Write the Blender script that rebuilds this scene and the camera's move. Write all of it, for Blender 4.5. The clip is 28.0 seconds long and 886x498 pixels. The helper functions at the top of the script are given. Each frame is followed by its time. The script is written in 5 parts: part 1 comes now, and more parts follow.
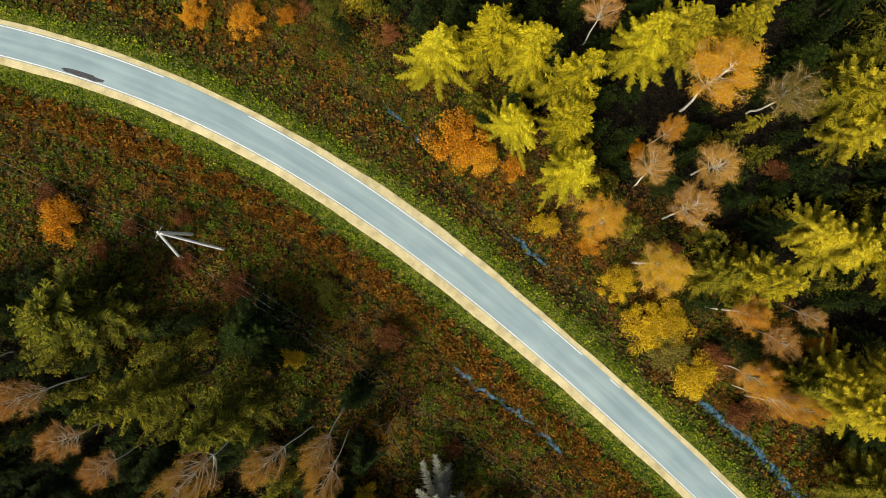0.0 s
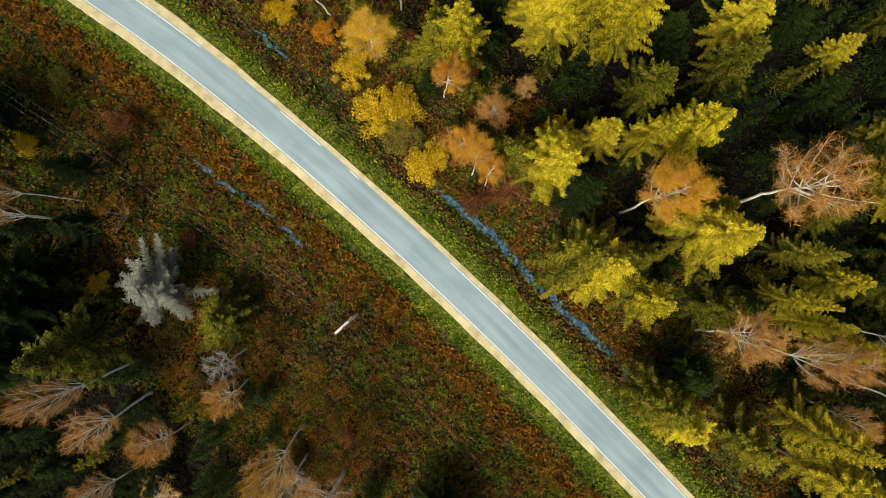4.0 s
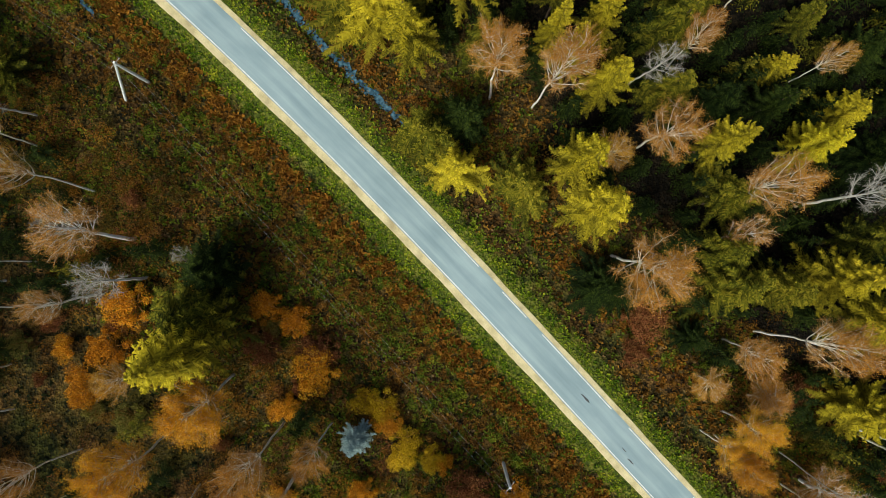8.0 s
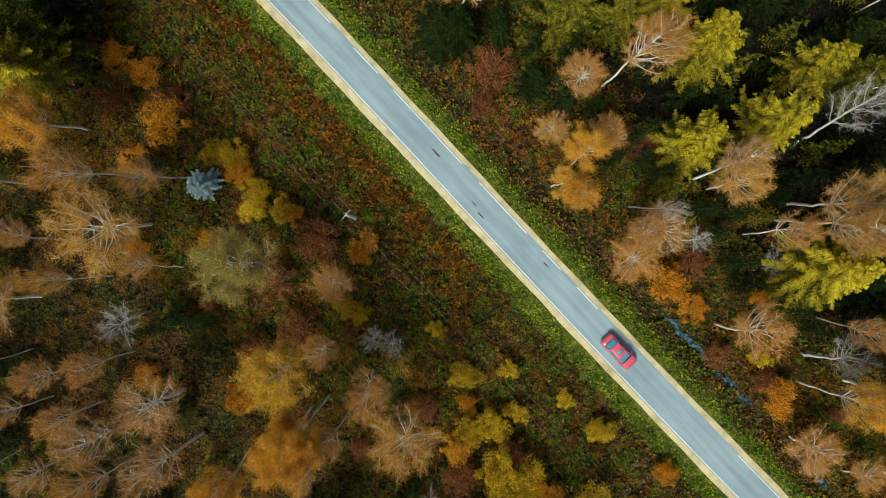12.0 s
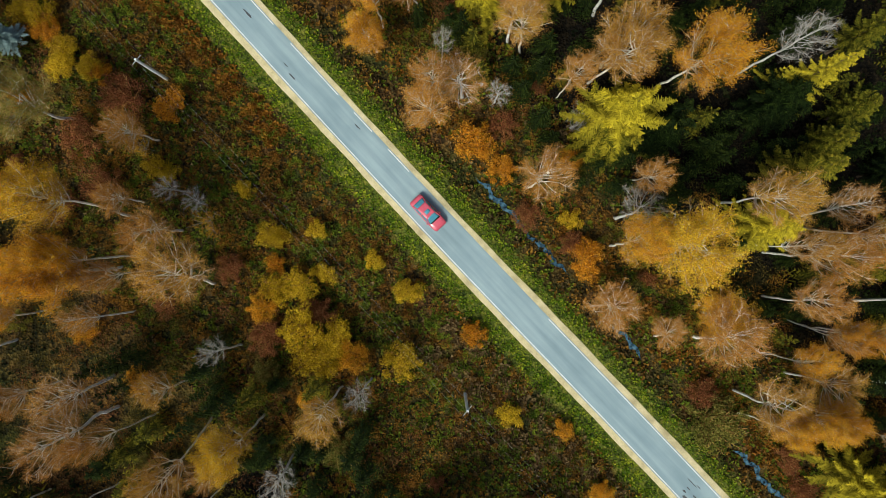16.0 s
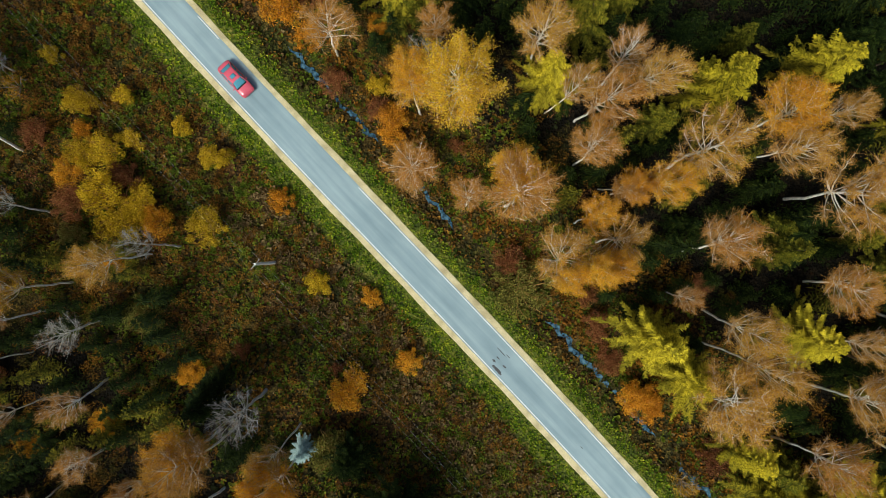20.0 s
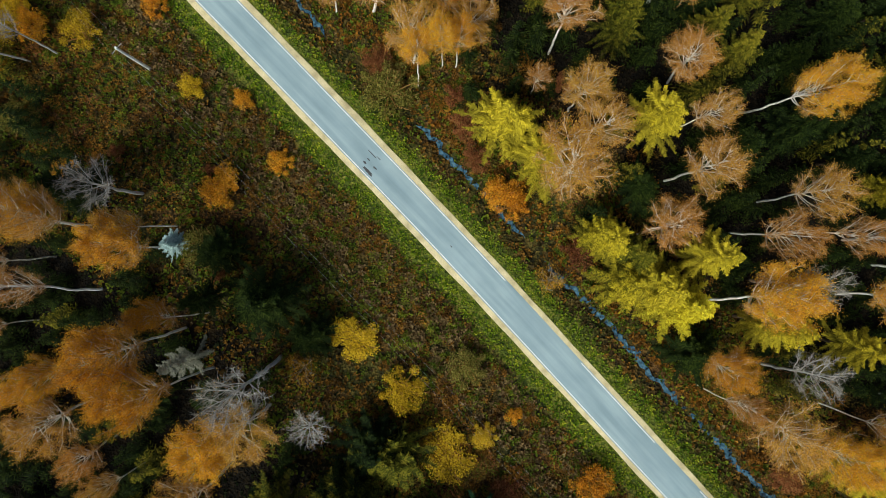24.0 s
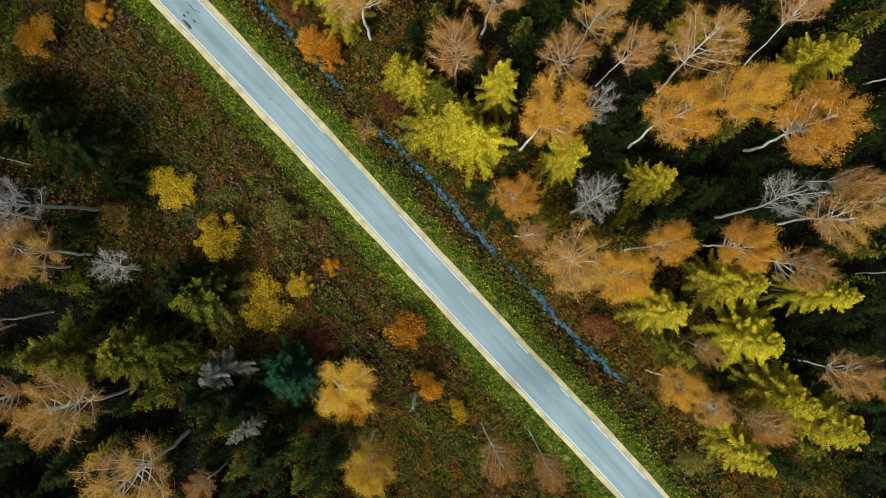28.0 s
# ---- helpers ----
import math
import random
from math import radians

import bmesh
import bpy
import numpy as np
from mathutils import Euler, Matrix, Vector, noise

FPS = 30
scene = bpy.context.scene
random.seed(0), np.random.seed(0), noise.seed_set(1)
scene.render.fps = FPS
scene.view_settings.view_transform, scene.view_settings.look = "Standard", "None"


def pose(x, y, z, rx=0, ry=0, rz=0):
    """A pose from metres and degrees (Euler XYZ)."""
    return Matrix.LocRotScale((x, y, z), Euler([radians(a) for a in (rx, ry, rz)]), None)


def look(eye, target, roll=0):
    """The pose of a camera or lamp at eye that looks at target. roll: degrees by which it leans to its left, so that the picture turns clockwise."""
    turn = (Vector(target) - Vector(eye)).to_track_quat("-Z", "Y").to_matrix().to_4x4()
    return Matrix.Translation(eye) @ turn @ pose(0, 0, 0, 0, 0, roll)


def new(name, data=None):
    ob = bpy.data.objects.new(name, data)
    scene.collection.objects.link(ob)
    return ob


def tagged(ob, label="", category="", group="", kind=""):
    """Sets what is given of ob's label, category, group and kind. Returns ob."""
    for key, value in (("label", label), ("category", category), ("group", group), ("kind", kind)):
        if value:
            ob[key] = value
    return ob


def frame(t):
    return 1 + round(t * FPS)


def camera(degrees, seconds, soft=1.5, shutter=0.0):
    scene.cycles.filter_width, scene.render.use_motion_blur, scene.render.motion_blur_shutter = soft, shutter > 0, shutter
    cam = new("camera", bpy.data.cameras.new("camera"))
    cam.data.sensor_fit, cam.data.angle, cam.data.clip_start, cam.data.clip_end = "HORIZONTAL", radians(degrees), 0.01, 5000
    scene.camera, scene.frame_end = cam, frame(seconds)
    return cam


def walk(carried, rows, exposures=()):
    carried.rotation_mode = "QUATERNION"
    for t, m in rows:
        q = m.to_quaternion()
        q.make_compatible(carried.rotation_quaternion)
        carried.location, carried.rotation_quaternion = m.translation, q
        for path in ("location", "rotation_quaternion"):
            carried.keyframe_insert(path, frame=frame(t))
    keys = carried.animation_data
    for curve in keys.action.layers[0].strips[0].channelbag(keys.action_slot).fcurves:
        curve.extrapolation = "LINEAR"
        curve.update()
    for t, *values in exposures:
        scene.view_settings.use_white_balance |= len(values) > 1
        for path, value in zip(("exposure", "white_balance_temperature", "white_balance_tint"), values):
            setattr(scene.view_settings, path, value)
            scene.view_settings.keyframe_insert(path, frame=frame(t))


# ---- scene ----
cam = camera(73.7, 28.0, soft=0.72)
# seconds, east, north, height over the road, turn
PATH = [
    (0, 0.000, 0.000, 68.000, -0.000),
    (0.5, 3.565, -2.995, 68.004, -0.028),
    (1, 7.210, -5.991, 68.013, -0.051),
    (1.5, 10.994, -9.002, 68.012, -0.083),
    (2, 14.848, -12.023, 67.983, -0.132),
    (2.5, 18.713, -15.010, 67.921, -0.181),
    (3, 22.527, -17.992, 67.839, -0.223),
    (3.5, 26.256, -20.979, 67.723, -0.250),
    (5.5, 39.903, -33.337, 66.894, -0.032),
    (6, 42.886, -36.523, 66.754, -0.040),
    (6.5, 45.793, -39.879, 66.677, -0.043),
    (7, 48.555, -43.351, 66.677, -0.054),
    (7.5, 51.103, -46.904, 66.757, -0.081),
    (8, 53.507, -50.567, 66.902, -0.116),
    (8.5, 55.762, -54.342, 67.100, -0.139),
    (9, 57.880, -58.191, 67.293, -0.152),
    (9.5, 59.928, -62.053, 67.454, -0.134),
    (10, 61.940, -65.795, 67.557, -0.108),
    (10.5, 63.933, -69.308, 67.612, -0.093),
    (11, 65.972, -72.599, 67.654, -0.106),
    (11.5, 68.097, -75.643, 67.682, -0.155),
    (12, 70.337, -78.481, 67.715, -0.208),
    (12.5, 72.675, -81.142, 67.733, -0.227),
    (14.5, 83.073, -89.604, 67.532, 0.007),
    (15, 85.995, -91.275, 67.491, 0.101),
    (15.5, 88.957, -92.795, 67.461, 0.156),
    (16, 91.930, -94.249, 67.421, 0.173),
    (16.5, 94.912, -95.705, 67.334, 0.183),
    (17, 97.897, -97.198, 67.197, 0.215),
    (17.5, 100.828, -98.767, 67.041, 0.251),
    (18, 103.652, -100.506, 66.917, 0.279),
    (18.5, 106.354, -102.389, 66.874, 0.311),
    (19, 108.915, -104.439, 66.923, 0.348),
    (19.5, 111.353, -106.688, 67.010, 0.371),
    (20, 113.639, -109.123, 67.125, 0.388),
    (20.5, 115.763, -111.731, 67.274, 0.389),
    (21, 117.755, -114.486, 67.439, 0.354),
    (21.5, 119.686, -117.345, 67.591, 0.296),
    (23.5, 126.675, -129.062, 68.473, -0.085),
    (24, 128.568, -131.829, 68.630, -0.123),
    (24.5, 130.518, -134.437, 68.753, -0.132),
    (25, 132.591, -136.865, 68.854, -0.124),
    (25.5, 134.884, -139.126, 68.961, -0.123),
    (26, 137.392, -141.215, 69.090, -0.126),
    (26.5, 140.146, -143.239, 69.209, -0.111),
    (27, 143.162, -145.227, 69.292, -0.100),
    (27.5, 146.402, -147.199, 69.326, -0.101),
    (28, 149.767, -149.175, 69.335, -0.119),
]
walk(cam, [(t, pose(x, y, z, 0, 0, turn)) for t, x, y, z, turn in PATH],
     exposures=((0.0, 0.12, 6350, 2), (3.5, 0.12, 6300, 3), (8.0, -0.04, 5850, -2), (12.0, -0.08, 5700, -2), (19.0, -0.09, 5650, -1), (24.0, -0.07, 5600, -1), (28.0, -0.04, 5600, -1)))

# ---- light: a bright overcast sky with a soft low sun ----
SUN_AZ, SUN_EL = radians(214), radians(53)
world = bpy.data.worlds.new("sky")
scene.world = world
world.use_nodes = True
wn = world.node_tree.nodes
sky = wn.new("ShaderNodeTexSky")
sky.sky_type, sky.sun_disc = "NISHITA", False
sky.sun_elevation, sky.sun_rotation = SUN_EL, SUN_AZ
sky.air_density, sky.dust_density, sky.ozone_density = 1.0, 7.0, 0.6
world.node_tree.links.new(sky.outputs[0], wn["Background"].inputs[0])
wn["Background"].inputs[1].default_value = 0.092
sun_data = bpy.data.lights.new("sun", "SUN")
sun_data.energy, sun_data.angle, sun_data.color = 3.5, radians(20), (1.0, 0.9, 0.74)
sun = new("sun", sun_data)
sun.matrix_world = look((math.sin(SUN_AZ) * math.cos(SUN_EL) * 200, math.cos(SUN_AZ) * math.cos(SUN_EL) * 200, math.sin(SUN_EL) * 200), (0, 0, 0))


# ---- materials ----
def graph(name, rough=0.8, spec=0.3):
    m = bpy.data.materials.new(name)
    m.use_nodes = True
    b = m.node_tree.nodes["Principled BSDF"]
    b.inputs["Roughness"].default_value = rough
    b.inputs["Specular IOR Level"].default_value = spec
    return m, m.node_tree.nodes, m.node_tree.links, b


def ramp(nodes, links, source, stops, interpolation="LINEAR"):
    r = nodes.new("ShaderNodeValToRGB")
    r.color_ramp.interpolation = interpolation
    el = r.color_ramp.elements
    while len(el) < len(stops):
        el.new(0.5)
    for e, (p, c) in zip(el, stops):
        e.position, e.color = p, (*c, 1)
    links.new(source, r.inputs[0])
    return r.outputs[0]


def noise_out(nodes, links, scale, detail=4, rough=0.6, coords="Object"):
    tc = nodes.new("ShaderNodeTexCoord")
    n = nodes.new("ShaderNodeTexNoise")
    n.inputs["Scale"].default_value, n.inputs["Detail"].default_value, n.inputs["Roughness"].default_value = scale, detail, rough
    links.new(tc.outputs[coords], n.inputs["Vector"])
    return n.outputs[0]


def world_noise(nodes, links, scale, detail=3):
    g = nodes.new("ShaderNodeNewGeometry")
    n = nodes.new("ShaderNodeTexNoise")
    n.inputs["Scale"].default_value, n.inputs["Detail"].default_value = scale, detail
    links.new(g.outputs["Position"], n.inputs["Vector"])
    return n.outputs[0]


def mix(nodes, links, fac, a, b, blend="MIX"):
    x = nodes.new("ShaderNodeMix")
    x.data_type, x.blend_type = "RGBA", blend
    for sock, v in ((x.inputs["Factor"], fac), (x.inputs["A"], a), (x.inputs["B"], b)):
        if isinstance(v, (int, float)):
            sock.default_value = v
        elif isinstance(v, tuple):
            sock.default_value = (*v, 1)
        else:
            links.new(v, sock)
    return x.outputs["Result"]


def maths(nodes, links, op, a, b=0.0):
    x = nodes.new("ShaderNodeMath")
    x.operation = op
    for sock, v in zip(x.inputs, (a, b)):
        if isinstance(v, (int, float)):
            sock.default_value = v
        else:
            links.new(v, sock)
    return x.outputs[0]


def bump(nodes, links, bsdf, height, strength, distance):
    b = nodes.new("ShaderNodeBump")
    b.inputs["Strength"].default_value, b.inputs["Distance"].default_value = strength, distance
    links.new(height, b.inputs["Height"])
    links.new(b.outputs[0], bsdf.inputs["Normal"])


def leaf_material(name, stops, sway=0.25, glow=0.35, patch=0.12, old_shaded=None, single=0.55):
    """Foliage: each leaf its own tint, each plant a little lighter or darker, light passing through."""
    m, n, l, b = graph(name, 0.75, 0.08)
    geo, info = n.new("ShaderNodeNewGeometry"), n.new("ShaderNodeObjectInfo")
    wide = world_noise(n, l, patch)
    f = maths(n, l, "ADD", maths(n, l, "MULTIPLY", geo.outputs["Random Per Island"], single), maths(n, l, "MULTIPLY", wide, 1.05 - single))
    f = maths(n, l, "ADD", f, maths(n, l, "MULTIPLY", maths(n, l, "SUBTRACT", info.outputs["Random"], 0.5), sway))
    low, high = stops[0], stops[-1]
    stops = ((low[0], tuple(v * 0.5 for v in low[1])), *stops[1:-1], (high[0], tuple(min(0.85, v * 1.12) for v in high[1])))
    col = ramp(n, l, f, stops)
    if old_shaded:
        # older growth near the trunk is duller, with the boughs' shade painted in
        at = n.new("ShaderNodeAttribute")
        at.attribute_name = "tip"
        col = mix(n, l, at.outputs["Fac"], old_shaded, col)
    l.new(col, b.inputs["Base Color"])
    tr = n.new("ShaderNodeBsdfTranslucent")
    l.new(col, tr.inputs[0])
    mx = n.new("ShaderNodeMixShader")
    mx.inputs[0].default_value = glow
    l.new(b.outputs[0], mx.inputs[1])
    l.new(tr.outputs[0], mx.inputs[2])
    l.new(mx.outputs[0], n["Material Output"].inputs[0])
    return m


def bark_material(name, light, dark, scale, rough=0.85):
    m, n, l, b = graph(name, rough, 0.2)
    f = noise_out(n, l, scale, 6, 0.7)
    info = n.new("ShaderNodeObjectInfo")
    c = ramp(n, l, f, ((0.35, dark), (0.5, light), (0.8, tuple(min(1, v * 1.15) for v in light))))
    l.new(mix(n, l, maths(n, l, "MULTIPLY", info.outputs["Random"], 0.15), c, dark), b.inputs["Base Color"])
    bump(n, l, b, f, 0.5, 0.03)
    return m


NEEDLE = {
    "y": leaf_material("needles_yellow_green", ((0.15, (0.225, 0.207, 0.0081)), (0.5, (0.542, 0.432, 0.0148)), (0.85, (0.833, 0.619, 0.0351))), old_shaded=(0.0397, 0.0426, 0.0108)),
    "g": leaf_material("needles_green", ((0.15, (0.0395, 0.0536, 0.00714)), (0.5, (0.142, 0.145, 0.00952)), (0.85, (0.373, 0.3, 0.0214))), old_shaded=(0.0102, 0.015, 0.00476)),
    "Y": leaf_material("needles_sunny", ((0.15, (0.308, 0.263, 0.0066)), (0.5, (0.66, 0.516, 0.0132)), (0.85, (0.85, 0.688, 0.033))), old_shaded=(0.077, 0.0759, 0.0099)),
    # dark green lowered to near black, painting in shade between the tall trees
    "d": leaf_material("needles_dark_shaded", ((0.15, (0.0075, 0.015, 0.003)), (0.5, (0.018, 0.0315, 0.00525)), (0.85, (0.0525, 0.0713, 0.00825))), old_shaded=(0.0045, 0.00825, 0.003)),
    "b": leaf_material("needles_blue", ((0.15, (0.24, 0.36, 0.36)), (0.5, (0.42, 0.56, 0.55)), (0.85, (0.58, 0.7, 0.68))), old_shaded=(0.24, 0.33, 0.32)),
    "e": leaf_material("needles_sea_green", ((0.15, (0.012, 0.045, 0.018)), (0.5, (0.025, 0.08, 0.03)), (0.85, (0.06, 0.13, 0.045))), old_shaded=(0.006, 0.016, 0.008)),
    "p": leaf_material("needles_dead", ((0.15, (0.15, 0.156, 0.114)), (0.5, (0.252, 0.258, 0.198)), (0.85, (0.348, 0.348, 0.276))), old_shaded=(0.132, 0.126, 0.09)),
}
LEAF = {
    "o": leaf_material("leaves_orange", ((0.15, (0.407, 0.145, 0.00616)), (0.5, (0.779, 0.346, 0.0113)), (0.85, (0.85, 0.532, 0.0308))), patch=0.45),
    "g": leaf_material("leaves_gold", ((0.15, (0.374, 0.184, 0.008)), (0.5, (0.704, 0.391, 0.013)), (0.85, (0.85, 0.575, 0.035))), patch=0.45),
    "t": leaf_material("leaves_tan", ((0.15, (0.3, 0.12, 0.01)), (0.5, (0.64, 0.325, 0.024)), (0.85, (0.8, 0.5, 0.06))), patch=0.45),
    "p": leaf_material("leaves_russet", ((0.15, (0.26, 0.085, 0.01)), (0.5, (0.54, 0.23, 0.02)), (0.85, (0.72, 0.37, 0.05))), patch=0.45),
    "l": leaf_material("leaves_olive", ((0.15, (0.1, 0.1, 0.02)), (0.5, (0.2, 0.18, 0.03)), (0.85, (0.33, 0.29, 0.07)))),
    "y": leaf_material("leaves_yellow", ((0.15, (0.2, 0.14, 0.012)), (0.5, (0.38, 0.28, 0.018)), (0.85, (0.55, 0.42, 0.03)))),
    "r": leaf_material("leaves_rust", ((0.15, (0.1, 0.035, 0.015)), (0.5, (0.22, 0.08, 0.03)), (0.85, (0.33, 0.14, 0.05)))),
    "e": leaf_material("leaves_green", ((0.15, (0.04, 0.06, 0.01)), (0.5, (0.1, 0.125, 0.015)), (0.85, (0.22, 0.21, 0.025)))),
    "d": leaf_material("leaves_dark_green", ((0.15, (0.012, 0.03, 0.008)), (0.5, (0.03, 0.062, 0.014)), (0.85, (0.07, 0.11, 0.02)))),
}
BUSH_LEAF = {
    "o": leaf_material("bush_orange", ((0.15, (0.36, 0.12, 0.007)), (0.5, (0.74, 0.3, 0.014)), (0.85, (0.85, 0.47, 0.03)))),
    "y": leaf_material("bush_yellow", ((0.15, (0.32, 0.2, 0.008)), (0.5, (0.62, 0.42, 0.014)), (0.85, (0.82, 0.56, 0.025)))),
}
BIRCH_BARK = bark_material("birch_bark", (0.85, 0.81, 0.73), (0.5, 0.46, 0.39), 2.5)
WHITE_BARK = bark_material("white_birch_bark", (0.88, 0.88, 0.86), (0.6, 0.59, 0.57), 2.0)
SPRUCE_BARK = bark_material("spruce_bark", (0.13, 0.09, 0.06), (0.05, 0.035, 0.025), 5)
GREY_BARK = bark_material("grey_bark", (0.6, 0.58, 0.54), (0.3, 0.28, 0.25), 4)
TWIG = bark_material("twig_bark", (0.5, 0.28, 0.085), (0.29, 0.145, 0.04), 3)
TWIG_GREY = bark_material("twig_grey", (0.36, 0.33, 0.29), (0.2, 0.17, 0.15), 3)
POLE_GREY = bark_material("pole_concrete", (0.8, 0.81, 0.79), (0.55, 0.55, 0.52), 6)

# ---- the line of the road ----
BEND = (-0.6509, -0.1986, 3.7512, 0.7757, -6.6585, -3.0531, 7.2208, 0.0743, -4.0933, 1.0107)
R2 = math.sqrt(0.5)


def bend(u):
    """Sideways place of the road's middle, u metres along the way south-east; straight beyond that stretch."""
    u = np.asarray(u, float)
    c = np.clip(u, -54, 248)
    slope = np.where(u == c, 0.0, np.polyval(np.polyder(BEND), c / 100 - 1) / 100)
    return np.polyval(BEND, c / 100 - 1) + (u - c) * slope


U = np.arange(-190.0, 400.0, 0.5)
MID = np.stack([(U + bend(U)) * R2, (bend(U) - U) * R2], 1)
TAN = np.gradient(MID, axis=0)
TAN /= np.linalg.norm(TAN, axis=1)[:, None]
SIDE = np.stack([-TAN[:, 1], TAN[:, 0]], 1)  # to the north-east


def on_road(u, off):
    """A place off metres to the north-east of the road's middle."""
    i = np.clip((np.asarray(u) - U[0]) / 0.5, 0, len(U) - 1.001)
    k = i.astype(int)
    f = (i - k)[..., None]
    return (MID[k] * (1 - f) + MID[k + 1] * f) + (SIDE[k] * (1 - f) + SIDE[k + 1] * f) * np.asarray(off)[..., None]


def to_road(x, y):
    """(u, off) of places near the road."""
    u = (x - y) * R2
    off = np.zeros_like(u)
    for _ in range(4):
        i = np.clip(((u - U[0]) / 0.5).astype(int), 0, len(U) - 1)
        dx, dy = x - MID[i, 0], y - MID[i, 1]
        u = u + (dx * TAN[i, 0] + dy * TAN[i, 1])
        off = dx * SIDE[i, 0] + dy * SIDE[i, 1]
    return u, off


def wob(u, seed, *waves):
    """Smooth irregular numbers along the road, about -1 to 1."""
    rng = np.random.RandomState(seed)
    out = np.zeros_like(np.asarray(u, float))
    for w in waves:
        out += np.sin(np.asarray(u) * 2 * np.pi / w * (0.9 + 0.2 * rng.rand()) + rng.rand() * 7) / len(waves)
    return out


def mesh_of(name, verts, faces, material=None, smooth=False):
    me = bpy.data.meshes.new(name)
    if isinstance(faces, np.ndarray):
        verts, (k, sides) = np.asarray(verts, np.float32), faces.shape
        me.vertices.add(len(verts))
        me.vertices.foreach_set("co", verts.ravel())
        me.loops.add(k * sides)
        me.loops.foreach_set("vertex_index", faces.astype(np.int32).ravel())
        me.polygons.add(k)
        me.polygons.foreach_set("loop_start", np.arange(0, k * sides, sides, dtype=np.int32))
    else:
        me.from_pydata([tuple(v) for v in verts], [], [tuple(f) for f in faces])
    if material:
        me.materials.append(material)
    if smooth:
        me.polygons.foreach_set("use_smooth", [True] * len(me.polygons))
    me.update()
    return me


def strip(name, u, rails, material, parent=None):
    """A band along the road: rails are (off, z) rows, from south-west to north-east."""
    pts = [np.column_stack([on_road(u, np.broadcast_to(o, u.shape)), np.broadcast_to(z, u.shape)]) for o, z in rails]
    n, k = len(u), len(rails)
    v = np.stack(pts, 1).reshape(-1, 3)
    f = [(i * k + j, (i + 1) * k + j, (i + 1) * k + j + 1, i * k + j + 1) for i in range(n - 1) for j in range(k - 1)]
    me = mesh_of(name, v, f, material)
    uv = me.uv_layers.new(name="road")
    per = np.stack([np.broadcast_to(o, u.shape) for o, _ in rails], 1).ravel()
    along = np.repeat(u, k)
    idx = np.zeros(len(me.loops), int)
    me.loops.foreach_get("vertex_index", idx)
    uv.data.foreach_set("uv", np.column_stack([per[idx], along[idx]]).ravel())
    ob = new(name, me)
    if parent:
        ob.parent = parent
    return ob

# ---- ground: one sheet to the horizon, with verges and ditches ----
def smooth01(x):
    x = np.clip(x, 0, 1)
    return x * x * (3 - 2 * x)


def ditch_right(u):
    return 6.8 + 3.6 * smooth01((5 - u) / 20) + 0.35 * wob(u, 5, 31, 17) + 0.4 * smooth01((u - 200) / 30)


def ditch_left(u):
    return -8.7 + 0.4 * wob(u, 6, 27, 19)


def ground_height(x, y):
    u, off = to_road(x, y)
    a = np.abs(off)
    h = -0.03 - 0.35 * smooth01((a - 2.6) / 3.5)
    h += -0.55 * np.exp(-((off - ditch_right(u)) / 0.9) ** 2) - 0.45 * np.exp(-((off - ditch_left(u)) / 0.9) ** 2)
    rough = (np.sin(x * 0.37 + 1.3 * np.sin(y * 0.21)) * np.sin(y * 0.41 + np.sin(x * 0.17)) + 0.5 * np.sin(x * 1.3 + y * 0.7) * np.sin(y * 1.1 - x * 0.4))
    h += 0.16 * rough * smooth01((a - 3) / 4) + 0.3 * smooth01((a - 10) / 15)
    return h


m, n, l, b = graph("soil", 0.95, 0.1)


def litter(n, l, scale):
    """Fallen leaves and low shoots: small cells of one tint each, 0 to 1."""
    g = n.new("ShaderNodeNewGeometry")
    w = n.new("ShaderNodeTexNoise")
    w.inputs["Scale"].default_value = scale * 0.8
    l.new(g.outputs["Position"], w.inputs["Vector"])
    add = n.new("ShaderNodeVectorMath")
    add.operation = "MULTIPLY_ADD"
    l.new(w.outputs["Color"], add.inputs[0])
    add.inputs[1].default_value = (0.8 / scale,) * 3
    l.new(g.outputs["Position"], add.inputs[2])
    v = n.new("ShaderNodeTexVoronoi")
    v.inputs["Scale"].default_value = scale
    l.new(add.outputs[0], v.inputs["Vector"])
    s_ = n.new("ShaderNodeSeparateColor")
    l.new(v.outputs["Color"], s_.inputs[0])
    return s_.outputs[0], v.outputs["Distance"]


cell, dist = litter(n, l, 3.2)
cell2, dist2 = litter(n, l, 1.1)
nz1, nz2 = world_noise(n, l, 0.16, 5), world_noise(n, l, 0.9, 5)
f = maths(n, l, "ADD", maths(n, l, "MULTIPLY", cell, 0.45), maths(n, l, "ADD", maths(n, l, "MULTIPLY", cell2, 0.2), maths(n, l, "MULTIPLY", nz2, 0.4)))
rusty = ramp(n, l, f, ((0.2, (0.0072, 0.00576, 0.0036)), (0.42, (0.0324, 0.0187, 0.00648)), (0.58, (0.0756, 0.0374, 0.0108)), (0.75, (0.122, 0.0634, 0.018)), (0.95, (0.18, 0.108, 0.036))))
mossy = ramp(n, l, f, ((0.2, (0.00648, 0.00792, 0.00288)), (0.42, (0.0216, 0.023, 0.00576)), (0.6, (0.0446, 0.0461, 0.00936)), (0.78, (0.072, 0.0648, 0.0144)), (0.95, (0.115, 0.0864, 0.0252))))
c = mix(n, l, ramp(n, l, nz1, ((0.38, (0, 0, 0)), (0.6, (1, 1, 1)))), rusty, mossy)
# near-black humus paints the canopy's shade into the woodland soil
humus_shaded = ramp(n, l, f, ((0.25, (0.002, 0.0017, 0.0013)), (0.55, (0.007, 0.0055, 0.0034)), (0.9, (0.022, 0.015, 0.007))))
